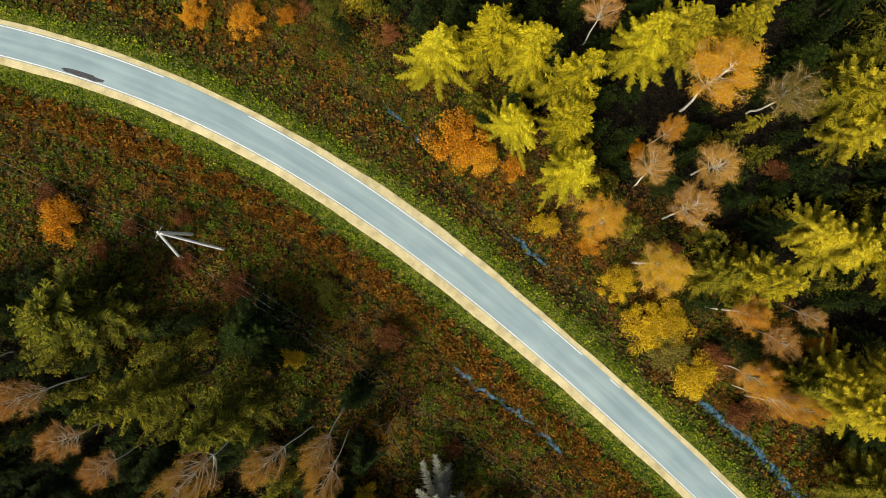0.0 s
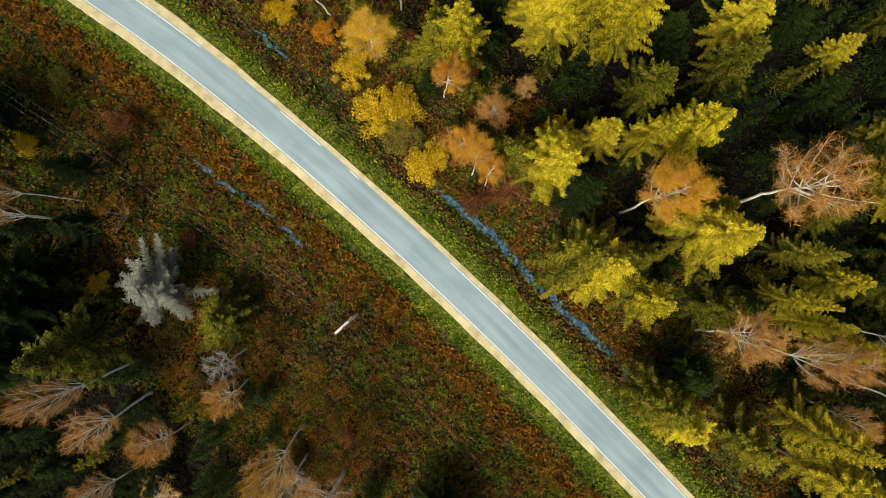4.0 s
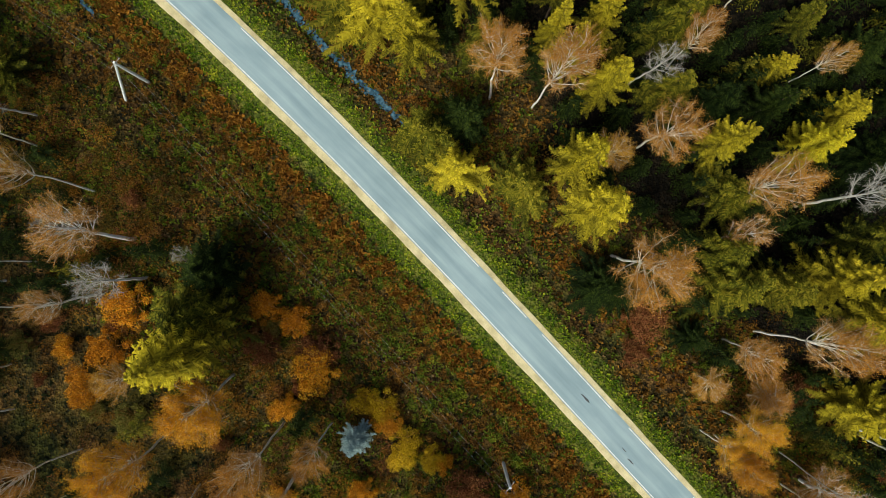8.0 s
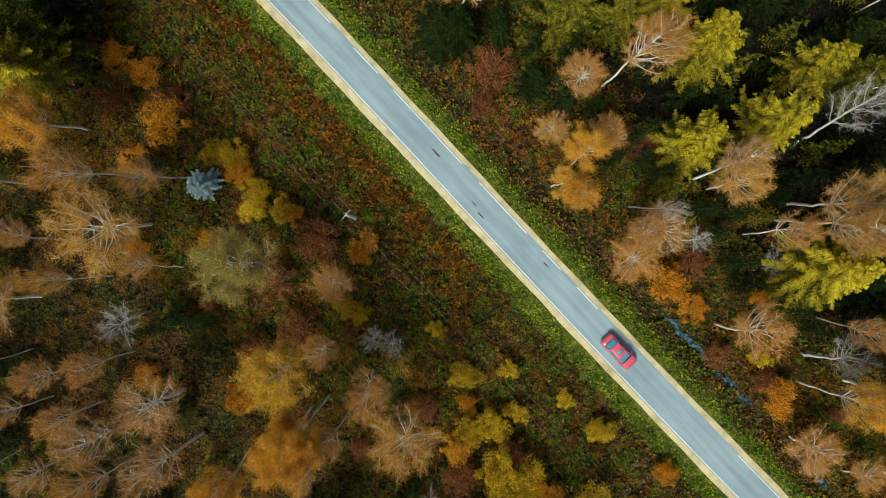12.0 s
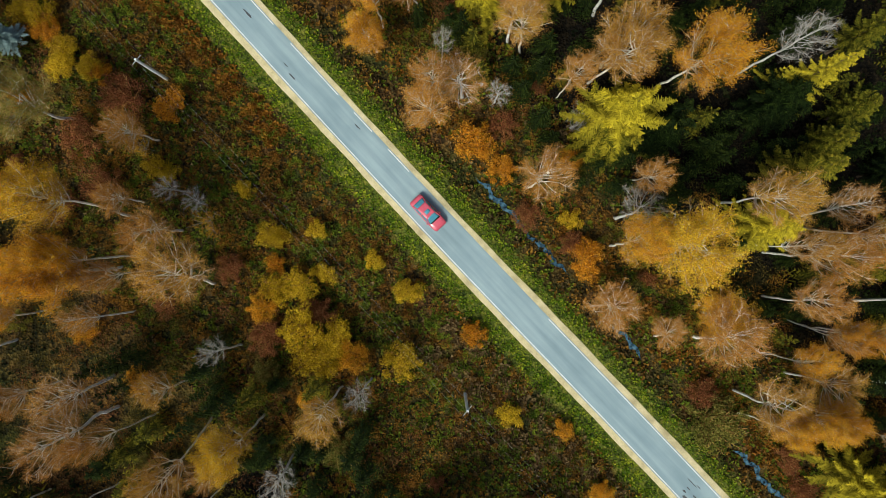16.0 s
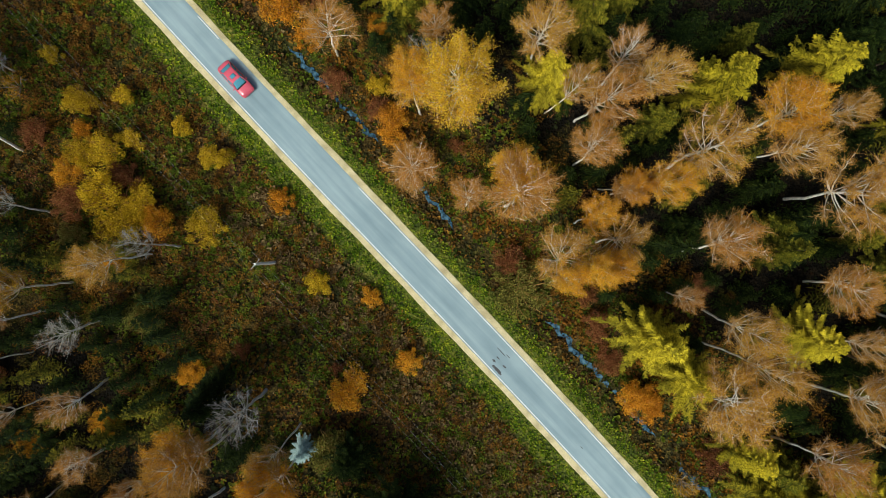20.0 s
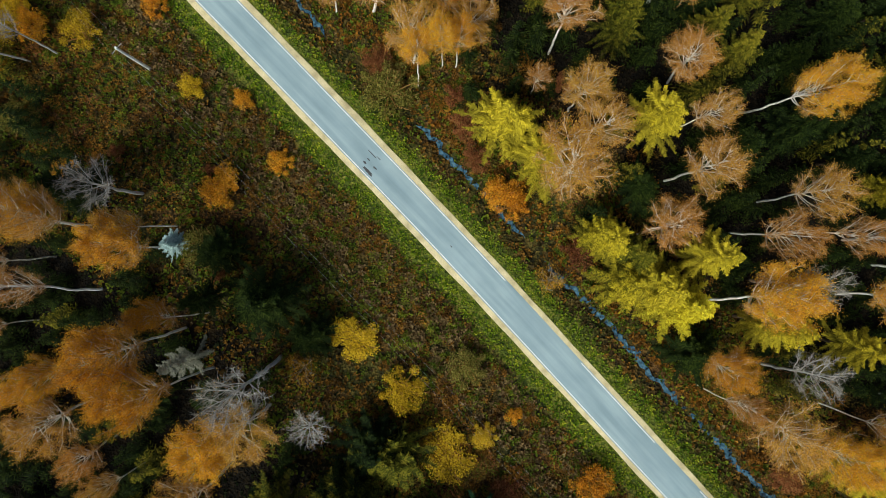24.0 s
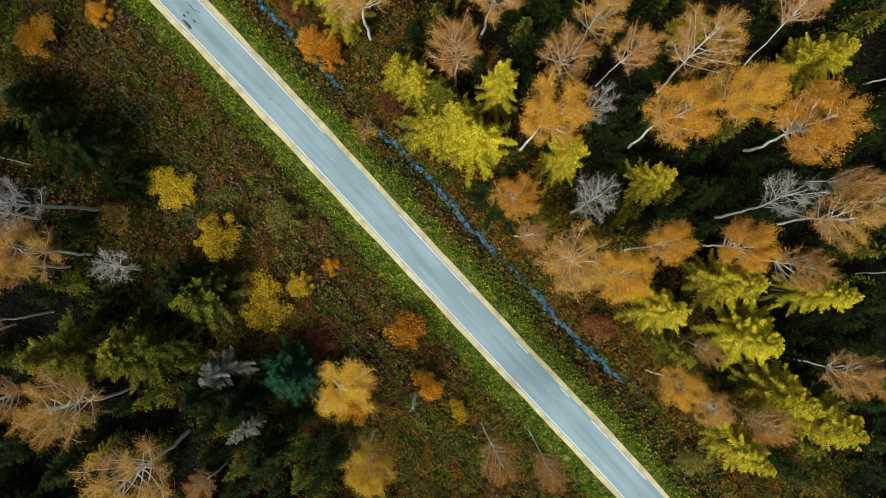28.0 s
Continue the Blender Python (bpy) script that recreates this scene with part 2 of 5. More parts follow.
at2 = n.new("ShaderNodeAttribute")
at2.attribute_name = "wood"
c = mix(n, l, at2.outputs["Fac"], c, humus_shaded)
at = n.new("ShaderNodeAttribute")
at.attribute_name = "verge"
green = ramp(n, l, f, ((0.2, (0.02, 0.03, 0.006)), (0.5, (0.075, 0.095, 0.012)), (0.8, (0.16, 0.16, 0.022)), (0.95, (0.26, 0.22, 0.05))))
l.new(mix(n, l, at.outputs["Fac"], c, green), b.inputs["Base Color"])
bump(n, l, b, maths(n, l, "ADD", dist, dist2), 0.9, 0.25)
SOIL = m

STEP = 0.9
gx = np.arange(-96, 236, STEP)
gy = np.arange(-236, 92, STEP)
XX, YY = np.meshgrid(gx, gy)
far = 2500.0


def spread(v, lo, hi):
    """Pull the outermost rows of the sheet out to the horizon."""
    out = v.copy()
    out[v <= lo] = -far
    out[v >= hi] = far
    return out


ZZ = ground_height(XX, YY)
VO = to_road(XX, YY)[1]
VER = smooth01((np.where(VO < 0, 5.3, 4.9) + 0.5 * wob(XX - YY, 9, 9, 23, 5) - np.abs(VO)) / 1.2)
XX, YY = spread(XX, gx[0], gx[-1]), spread(YY, gy[0], gy[-1])
ny, nx = XX.shape
idx = np.arange(ny * nx).reshape(ny, nx)
quads = np.stack([idx[:-1, :-1], idx[:-1, 1:], idx[1:, 1:], idx[1:, :-1]], -1).reshape(-1, 4)
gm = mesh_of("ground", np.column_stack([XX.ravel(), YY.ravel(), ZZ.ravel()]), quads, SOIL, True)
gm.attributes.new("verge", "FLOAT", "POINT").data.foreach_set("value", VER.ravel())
# 1 in the woods, where the soil colour is darkened for shade
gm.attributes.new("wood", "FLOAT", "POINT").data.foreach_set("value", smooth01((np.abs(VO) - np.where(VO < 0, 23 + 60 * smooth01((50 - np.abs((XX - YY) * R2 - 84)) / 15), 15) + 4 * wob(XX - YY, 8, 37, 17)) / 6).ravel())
ground = tagged(new("ground", gm), "dark autumn forest soil with rusty litter, tree shade painted into its colour", "ground", kind="structure")

# road: old grey asphalt with worn wheel tracks
m, n, l, b = graph("asphalt", 0.75, 0.35)
uvn = n.new("ShaderNodeUVMap")
uvn.uv_map = "road"
sep = n.new("ShaderNodeSeparateXYZ")
l.new(uvn.outputs[0], sep.inputs[0])
stretch = n.new("ShaderNodeMapping")
stretch.inputs["Scale"].default_value = (1.0, 0.07, 1)
l.new(uvn.outputs[0], stretch.inputs[0])
streak = n.new("ShaderNodeTexNoise")
streak.inputs["Scale"].default_value, streak.inputs["Detail"].default_value = 1.6, 4
l.new(stretch.outputs[0], streak.inputs["Vector"])
patch = world_noise(n, l, 0.22, 4)
grain = world_noise(n, l, 30, 3)
wheel = maths(n, l, "ABSOLUTE", maths(n, l, "SINE", maths(n, l, "MULTIPLY", sep.outputs[0], 1.75)))
v = maths(n, l, "ADD", maths(n, l, "MULTIPLY", streak.outputs[0], 0.55), maths(n, l, "MULTIPLY", patch, 0.45))
v = maths(n, l, "ADD", v, maths(n, l, "MULTIPLY", wheel, 0.1))
v = maths(n, l, "ADD", v, maths(n, l, "MULTIPLY", maths(n, l, "SUBTRACT", grain, 0.5), 0.12))
l.new(ramp(n, l, v, ((0.33, (0.172, 0.236, 0.268)), (0.55, (0.234, 0.308, 0.342)), (0.75, (0.305, 0.382, 0.412)))), b.inputs["Base Color"])
bump(n, l, b, grain, 0.25, 0.01)
ASPHALT = m

m, n, l, b = graph("sandy_gravel", 0.95, 0.15)
s1, s2 = world_noise(n, l, 0.7, 5), world_noise(n, l, 14, 4)
c = ramp(n, l, s1, ((0.25, (0.37, 0.3, 0.165)), (0.5, (0.57, 0.48, 0.275)), (0.75, (0.7, 0.6, 0.37))))
l.new(mix(n, l, 1.0, c, ramp(n, l, s2, ((0.3, (0.75, 0.75, 0.75)), (0.7, (1.1, 1.1, 1.1)))), "MULTIPLY"), b.inputs["Base Color"])
bump(n, l, b, s2, 0.6, 0.04)
SAND = m

m, n, l, b = graph("line_paint", 0.6, 0.3)
w1 = world_noise(n, l, 7, 5)
l.new(ramp(n, l, w1, ((0.3, (0.42, 0.44, 0.45)), (0.48, (0.66, 0.67, 0.66)), (0.8, (0.78, 0.78, 0.77)))), b.inputs["Base Color"])
PAINT = m
m, n, l, b = graph("fresh_tar", 0.5, 0.4)
l.new(ramp(n, l, world_noise(n, l, 5, 4), ((0.3, (0.02, 0.02, 0.023)), (0.7, (0.07, 0.072, 0.076)))), b.inputs["Base Color"])
TAR = m

HALF = 1.67
ur = np.arange(-185, 390, 0.75)
road = strip("road", ur, ((-HALF - 0.16, -0.12), (-HALF - 0.16, 0.045), (0, 0.075), (HALF + 0.16, 0.045), (HALF + 0.16, -0.12)), ASPHALT)
tagged(road, "narrow worn grey asphalt country road with white edge lines", "road", kind="structure")


def shoulder_left(u):
    return 1.05 + 0.3 * np.exp(-((u - 2) / 22) ** 2) - 0.25 * smooth01((u - 80) / 50) - 0.2 * smooth01((u - 185) / 35) + 0.09 * wob(u, 1, 19, 7.3)


def shoulder_right(u):
    return 0.72 + 0.6 * np.exp(-((u + 5) / 12) ** 2) + 0.2 * np.exp(-((u - 155) / 25) ** 2) + 0.08 * wob(u, 2, 23, 8.1)


uf = np.arange(-185, 390, 0.3)
e = 0.05 * wob(uf, 3, 0.9, 1.7, 0.6)
sl = strip("shoulder_1", uf, ((-HALF - 0.14 - shoulder_left(uf) + e, -0.16), (-HALF - 0.3 - 0.6 * shoulder_left(uf), 0.0), (-HALF - 0.1, 0.042)), SAND)
sr = strip("shoulder_2", uf, ((HALF + 0.1, 0.042), (HALF + 0.3 + 0.6 * shoulder_right(uf), 0.0), (HALF + 0.14 + shoulder_right(uf) + e, -0.16)), SAND)
for s_ in (sl, sr):
    tagged(s_, "pale sandy gravel shoulder beside the asphalt", "road shoulder", kind="structure")


def line(name, u0, u1, off, w=0.06):
    u = np.arange(u0, u1, 0.5)
    if len(u) < 2:
        return
    z = 0.075 - 0.03 * abs(off) / (HALF + 0.16) + 0.004
    return strip(name, u, ((off - w, z), (off + w, z)), PAINT, road)


line("edge_line", -180, 388, -HALF)
for a_, b_ in ((-180, -36.4), (-26.1, 2), (14, 19.6), (24.3, 25.4), (39.8, 77.7), (81.7, 85.3), (88.3, 99.4), (102.7, 110.3), (113.4, 116.3), (119.1, 122.2), (145.8, 191.5),
               (204.8, 217.1), (225.0, 226.7), (232.6, 234.0), (237.8, 240.7), (241.2, 246.8), (252, 290), (300, 388)):
    line("edge_line", a_, b_ + 0.5, HALF)


# ---- how trees and bushes are made ----
def part(name, me, parent, label=""):
    ob = new(name, me)
    ob.parent = parent
    return tagged(ob, label)


def tube(path, radii, sides, verts, faces):
    """A tapered tube along a path, added to verts and faces."""
    path = np.asarray(path, float)
    base = len(verts)
    d = np.gradient(path, axis=0)
    d /= np.linalg.norm(d, axis=1)[:, None] + 1e-9
    ref = np.array([0.31, 0.94, 0.12])
    a = np.cross(d, ref)
    a /= np.linalg.norm(a, axis=1)[:, None] + 1e-9
    b2 = np.cross(d, a)
    ang = np.arange(sides) * 2 * np.pi / sides
    for p, r, x, y in zip(path, radii, a, b2):
        for q in ang:
            verts.append(p + r * (math.cos(q) * x + math.sin(q) * y))
    for i in range(len(path) - 1):
        for j in range(sides):
            k = (j + 1) % sides
            faces.append((base + i * sides + j, base + i * sides + k, base + (i + 1) * sides + k, base + (i + 1) * sides + j))


def leaves_mesh(name, centres, size, rng, material, flat=0.5, thin=1.0, outward=None):
    """Many small folded leaves, one island each."""
    n = len(centres)
    nor = rng.normal(size=(n, 3))
    nor[:, 2] = np.abs(nor[:, 2]) + flat
    if outward is not None:
        nor += outward
    nor /= np.linalg.norm(nor, axis=1)[:, None]
    a = np.cross(nor, rng.normal(size=(n, 3)))
    a /= np.linalg.norm(a, axis=1)[:, None] + 1e-9
    c = np.cross(nor, a)
    s = size * (0.6 + 0.8 * rng.rand(n, 1))
    q = np.stack([centres - a * s, centres + c * s * 0.55 * thin - nor * s * 0.2, centres + a * s, centres - c * s * 0.55 * thin - nor * s * 0.2], 1)
    return mesh_of(name, q.reshape(-1, 3), np.arange(n * 4).reshape(n, 4), material)


def spruce_meshes(seed, sparse=1.0):
    """Trunk and crown of a spruce 18 m tall and 3.6 m in radius: open whorls of broad feathered boughs."""
    rng = np.random.RandomState(seed)
    H, R = 18.0, 3.6
    tv, tf = [], []
    zs = np.linspace(0, H, 9)
    lean = np.cumsum(rng.normal(0, 0.05, (9, 2)), axis=0)
    tube(np.column_stack([lean, zs]), 0.24 * (1 - zs / H) ** 0.8 + 0.012, 6, tv, tf)
    tri, tip_lit = [], []
    z, az0 = 0.3 * H, rng.rand() * 6.28
    while z < H * 0.985:
        f = 1 - z / H
        length = R * (1.06 * min(1.0, f * 1.5) ** 0.8) * (0.85 + 0.25 * rng.rand())
        count = 5 + int(2.6 * min(1, f * 1.6) + rng.rand() * 1.5)
        az0 += 0.5 + rng.rand() * 0.6
        for i in range(count):
            if rng.rand() > sparse:
                continue
            az = az0 + i * 6.283 / count + rng.normal(0, 0.17)
            ln = length * (0.66 + 0.46 * rng.rand()) * (1 + 0.14 * math.sin(2 * az + seed) + 0.1 * math.sin(3 * az + 2 * seed))
            if rng.rand() < 0.08:
                ln *= 0.5
            d = np.array([math.cos(az), math.sin(az), 0])
            s = np.array([-d[1], d[0], 0])
            rise = 0.5 * (1 - f) - 0.12 * f
            steps = max(5, int(ln / 0.15))
            zz = z + rng.normal(0, 0.12)
            droop = (0.16 + 0.14 * rng.rand()) * (0.4 + f)
            curl = rng.normal(0, 0.16)
            wide = 0.34 + 0.2 * rng.rand()
            prev = None
            for k in range(steps + 1):
                t = k / steps
                p = d * (ln * t) + s * (curl * ln * t * t) + np.array([0, 0, zz + ln * (rise * t - droop * t * t * 1.4 + 0.16 * t ** 4)])
                tw = (0.14 + wide * math.sin(math.pi * min(1, t * 0.8 + 0.14))) * min(1.0, 0.45 + ln / 3.2)
                tw *= 0.75 + 0.5 * rng.rand()
                if prev is not None:
                    tri.append((prev + s * 0.09, p + (p - prev) * 0.6, prev - s * 0.09))
                    tip_lit.append(t * 0.9)
                if k:
                    for sg in (-1, 1):
                        if rng.rand() < 0.05:
                            continue
                        tip = p + s * (sg * tw * (0.8 + 0.4 * rng.rand())) + d * (tw * (0.5 + 0.4 * rng.rand())) + np.array([0, 0, -0.2 * tw + rng.normal(0, 0.05)])
                        w = d * (0.075 + 0.045 * rng.rand())
                        tri.append((p - w, tip, p + w + np.array([0, 0, 0.03])))
                        tip_lit.append(0.05 + 0.95 * t ** 1.1)
                        if rng.rand() < 0.6:
                            q = p + (tip - p) * 0.4
                            tip2 = q + d * tw * 0.55 + s * (sg * tw * 0.1) + np.array([0, 0, rng.normal(0.05, 0.05)])
                            tri.append((q - s * 0.085, tip2, q + s * 0.085))
                            tip_lit.append(0.2 + 0.8 * t)
                prev = p
        z += (0.55 + 0.62 * f) * (0.85 + 0.3 * rng.rand())
    v = np.array(tri).reshape(-1, 3)
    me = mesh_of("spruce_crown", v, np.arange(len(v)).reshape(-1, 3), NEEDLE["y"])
    # upper boughs carry more new growth; lower ones are darkened to paint their shade
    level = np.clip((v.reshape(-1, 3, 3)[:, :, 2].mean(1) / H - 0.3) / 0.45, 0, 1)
    me.attributes.new("tip", "FLOAT", "FACE").data.foreach_set("value", np.clip(tip_lit, 0, 1) ** 0.6 * (0.45 + 0.55 * level))
    return mesh_of("spruce_trunk", tv, tf, SPRUCE_BARK, True), me


def birch_meshes(seed, full):
    """Trunk, limbs, fine twigs and leaf places of a birch 18 m tall and 3.6 m in radius. full: share of the leaves still on."""
    rng = np.random.RandomState(seed)
    H, R = 18.0, 3.6
    tv, tf, lv, lf = [], [], [], []
    zs = np.linspace(0, H * 0.93, 13)
    sway = np.cumsum(rng.normal(0, 0.13, (13, 2)), axis=0) + np.outer(np.linspace(0, 1, 13) ** 1.5, rng.normal(0, 0.7, 2))
    axis = np.column_stack([sway, zs])
    tube(axis, (0.2 if full > 0.2 else 0.3) * (1 - zs / H) ** 0.8 + 0.015, 7, tv, tf)
    tw, spots = [], []
    n_limb = rng.randint(25, 32) if full > 0.1 else 22
    top = np.array([axis[-1, 0], axis[-1, 1], 0])
    for i in range(n_limb):
        # limbs end on a rounded crown, spread evenly over it
        ct = 1 - 1.45 * (i + 0.5) / n_limb
        st, az = math.sqrt(max(0.05, 1 - ct * ct)), i * 2.4 + rng.normal(0, 0.25)
        size = 0.78 + 0.34 * rng.rand()
        e = top * 0.8 + np.array([R * st * math.cos(az), R * st * math.sin(az), H * (0.765 + 0.2 * ct)]) * (size, size, 1)
        flat = math.hypot(e[0] - top[0], e[1] - top[1])
        zf = min(0.9 * H, max(0.5 * H, e[2] - flat * (0.7 + 0.7 * rng.rand())))
        p0 = np.array([np.interp(zf, zs, axis[:, k]) for k in range(3)])
        d = e - p0
        n = 7
        tt = np.linspace(0, 1, n)
        s = np.cross(d, (0, 0, 1.0))
        s /= np.linalg.norm(s) + 1e-9
        path = p0 + np.outer(tt, d) * (1, 1, 0) + np.outer(tt ** 1.25, d) * (0, 0, 1) + np.outer(np.sin(tt * 3.1) * rng.normal(0, 0.16), s) + np.cumsum(rng.normal(0, 0.1, (n, 3)), axis=0) * tt[:, None] ** 0.5
        reach = np.linalg.norm(d)
        tube(path, (0.02 + 0.0105 * reach) * (1.0 if full > 0.3 else 0.7) * (1 - tt) ** 0.8 + 0.01, 4, lv, lf)
        for j in range(12):
            t = 0.35 + 0.65 * rng.rand() ** 0.7
            q = np.array([np.interp(t, tt, path[:, k]) for k in range(3)])
            out = d / reach + rng.normal(0, 0.75, 3)
            out[2] = abs(out[2]) * 0.7 + 0.1
            e2 = q + out / np.linalg.norm(out) * (0.5 + 0.9 * rng.rand())
            tube([q, e2], [0.022, 0.008], 3, lv, lf)
            for k in range(17):
                b0 = q + (e2 - q) * rng.rand() ** 0.6
                b1 = b0 + rng.normal(0, 0.42, 3) + out * 0.16
                tw.append((b0, b1))
                for _ in range(6 if full > 0.9 else 4):
                    spots.append(b0 + (b1 - b0) * (0.2 + 0.9 * rng.rand()) + rng.normal(0, 0.14, 3))
    tw = np.array(tw)
    side = np.cross(tw[:, 1] - tw[:, 0], rng.normal(size=(len(tw), 3)))
    side *= 0.017 / (np.linalg.norm(side, axis=1)[:, None] + 1e-9)
    twv = np.stack([tw[:, 0] - side, tw[:, 1], tw[:, 0] + side], 1).reshape(-1, 3)
    spots = np.array(spots)
    # the leaves have held on longest at the top and rim of the crown
    high = np.clip((spots[:, 2] / H - 0.66) / 0.17, 0.22, 1) ** 1.2
    spots = spots[rng.rand(len(spots)) < full * high * (1.25 if full < 0.9 else 1.1)]
    return tv, tf, lv, lf, twv, spots, rng


CACHE = {}


def tinted(me, key, material):
    """A copy of a mesh in another tint."""
    k = (me.name, key)
    if k not in CACHE:
        c = me.copy()
        c.materials[len(c.materials) - 1] = material
        CACHE[k] = c
    return CACHE[k]


SPRUCES = [spruce_meshes(11 + i) for i in range(5)]
DEAD = []
for i in range(2):
    trunk_me, crown_me = spruce_meshes(31 + i, 0.6)
    DEAD.append((tinted(trunk_me, "grey", GREY_BARK), crown_me))


def crown_mesh(name, twigs, spots, size, rng, twig_mat, leaf_mat):
    """Fine twigs and leaves of one crown."""
    lm = leaves_mesh(name, spots, size, rng, leaf_mat)
    co = np.zeros(len(lm.vertices) * 3)
    lm.vertices.foreach_get("co", co)
    bpy.data.meshes.remove(lm)
    n = len(twigs)
    faces = [(i, i + 1, i + 2) for i in range(0, n, 3)] + [(i, i + 1, i + 2, i + 3) for i in range(n, n + len(co) // 3, 4)]
    me = mesh_of(name, np.concatenate([twigs, co.reshape(-1, 3)]), faces, twig_mat)
    me.materials.append(leaf_mat)
    me.polygons.foreach_set("material_index", [0] * (n // 3) + [1] * (len(co) // 12))
    return me


BIRCHES = {}
for kind, full, seeds in (("full", 1.0, (51, 52, 53, 54)), ("thin", 0.62, (61, 62, 63, 64, 65)), ("sparse", 0.2, (66, 67, 68)), ("bare", 0.015, (71, 72, 73))):
    for sd in seeds:
        tv, tf, lv, lf, twv, spots, rng = birch_meshes(sd, full)
        bark, twig = {"bare": (GREY_BARK, TWIG_GREY), "sparse": (WHITE_BARK, TWIG)}.get(kind, (BIRCH_BARK, TWIG))
        if kind == "bare":
            twv = twv.reshape(-1, 3, 3)[::2].reshape(-1, 3)
        k0 = len(tv)
        BIRCHES.setdefault(kind, []).append((
            mesh_of("birch_trunk", tv + lv, tf + [tuple(i + k0 for i in f) for f in lf], bark, True),
            crown_mesh("birch_crown", twv, spots, 0.066 if kind == "full" else 0.054, rng, twig, LEAF["o"])))


def bush_meshes(seed, twiggy, fine=1.0):
    """Stems and leaves of a bush of several domes, 1 m in radius and 1 m tall."""
    rng = np.random.RandomState(seed)
    sv, sf, pts, out = [], [], [], []
    lumps = 7 + rng.randint(5) + int(26 * (fine - 1))
    for i in range(lumps):
        a, r = i * 2.4 + rng.rand(), 0.8 * math.sqrt((i + 0.2) / lumps) * (0.8 + 0.4 * rng.rand())
        c = np.array([r * math.cos(a), r * math.sin(a), 0.55 - 0.32 * r + 0.2 * rng.rand()])
        rad = (0.2 + 0.26 * rng.rand()) / fine
        tube([(0, 0, 0), c * (0.55, 0.55, 0.6), c], [0.035, 0.022, 0.012], 4, sv, sf)
        for _ in range(4):
            e = c + rng.normal(0, rad * 0.55, 3) + np.array([0, 0, rad * 0.3])
            tube([c * 0.8, e], [0.015, 0.006], 3, sv, sf)
        k = 150 if twiggy else int(260 / fine ** 0.7)
        d = rng.normal(size=(k, 3))
        d[:, 2] = np.abs(d[:, 2]) * 0.9 - 0.15
        d /= np.linalg.norm(d, axis=1)[:, None]
        pts.append(c + d * rad * (0.35 + 0.85 * rng.rand(k, 1) ** 0.8) * (1, 1, 0.8))
        out.append(d)
    pts, out = np.concatenate(pts), np.concatenate(out)
    ok = pts[:, 2] > 0.02
    return mesh_of("bush_stems", sv, sf, TWIG_GREY if twiggy else TWIG, True), leaves_mesh("bush_leaves", pts[ok], 0.045 if twiggy else 0.043 / fine, rng, LEAF["y"], 0.4, 0.9 if not twiggy else 0.35, out[ok] * 0.8)


BUSHES = [bush_meshes(81 + i, False) for i in range(5)]
BIG_BUSHES = [bush_meshes(86 + i, False, 1.4) for i in range(4)]
TWIGGY = [bush_meshes(91 + i, True) for i in range(2)]
pick = random.Random(4)
SPRUCE_WORDS = {"Y": "tall spruce with bright yellow-green drooping boughs", "y": "tall spruce with sunlit yellow-green drooping boughs", "g": "tall green spruce with dense drooping boughs", "d": "dark green spruce with the forest's shade put into its colour",
                "b": "pale blue-green young spruce with short needles", "e": "dense sea-green young spruce", "p": "dead grey spruce with bare brittle boughs"}
BIRCH_WORDS = {"o": "birch with bright orange autumn leaves and pale trunk", "g": "birch with dense golden autumn leaves and pale trunk", "t": "thinning birch with tan leaves and white trunk",
               "p": "thinning birch with russet leaves and pale limbs", "w": "tall birch with bare white trunk and few russet leaves", "n": "bare grey birch with leafless branching limbs", "l": "broad tree with pale olive leaves and grey limbs"}
BUSH_WORDS = {"y": "low yellow-leaved bush in rusty undergrowth", "o": "low orange-leaved bush in rusty undergrowth", "l": "rounded olive-green bush beside the ditch", "r": "low rust-brown bush in the undergrowth",
              "g": "rounded green bush in the undergrowth", "d": "low dark green bush in the shade", "t": "leafless grey-tan twiggy bush"}


def ground_at(x, y):
    return float(ground_height(np.array([float(x)]), np.array([float(y)]))[0])


def root(name, x, y, h, r, h0, r0, lean=1.5):
    ob = new(name)
    ob.empty_display_size = 0.3
    ob.matrix_world = pose(x, y, ground_at(x, y) - 0.08, pick.gauss(0, lean), pick.gauss(0, lean), pick.uniform(0, 360)) @ Matrix.Diagonal((r / r0, r / r0, h / h0, 1))
    return ob


def spruce(x, y, h, r, tone):
    ob = root("spruce_tree", x, y, h, r * 1.22, 18.0, 3.6)
    tagged(ob, SPRUCE_WORDS[tone], "tree", "forest spruces")
    trunk_me, crown_me = pick.choice(DEAD if tone == "p" else SPRUCES)
    part("trunk", trunk_me, ob)
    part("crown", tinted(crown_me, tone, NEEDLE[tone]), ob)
    return ob


def birch(x, y, h, r, tone):
    kind = {"n": "bare", "t": "thin", "p": "thin", "w": "sparse"}.get(tone, "full")
    ob = root("birch_tree", x, y, h, r * 0.75, 18.0, 3.6, 3.0)
    tagged(ob, BIRCH_WORDS[tone], "tree", "autumn birches")
    trunk_me, crown_me = pick.choice(BIRCHES[kind])
    part("trunk", trunk_me, ob)
    part("crown", tinted(crown_me, tone, LEAF[{"n": "t", "w": "p"}.get(tone, tone)]), ob)
    return ob


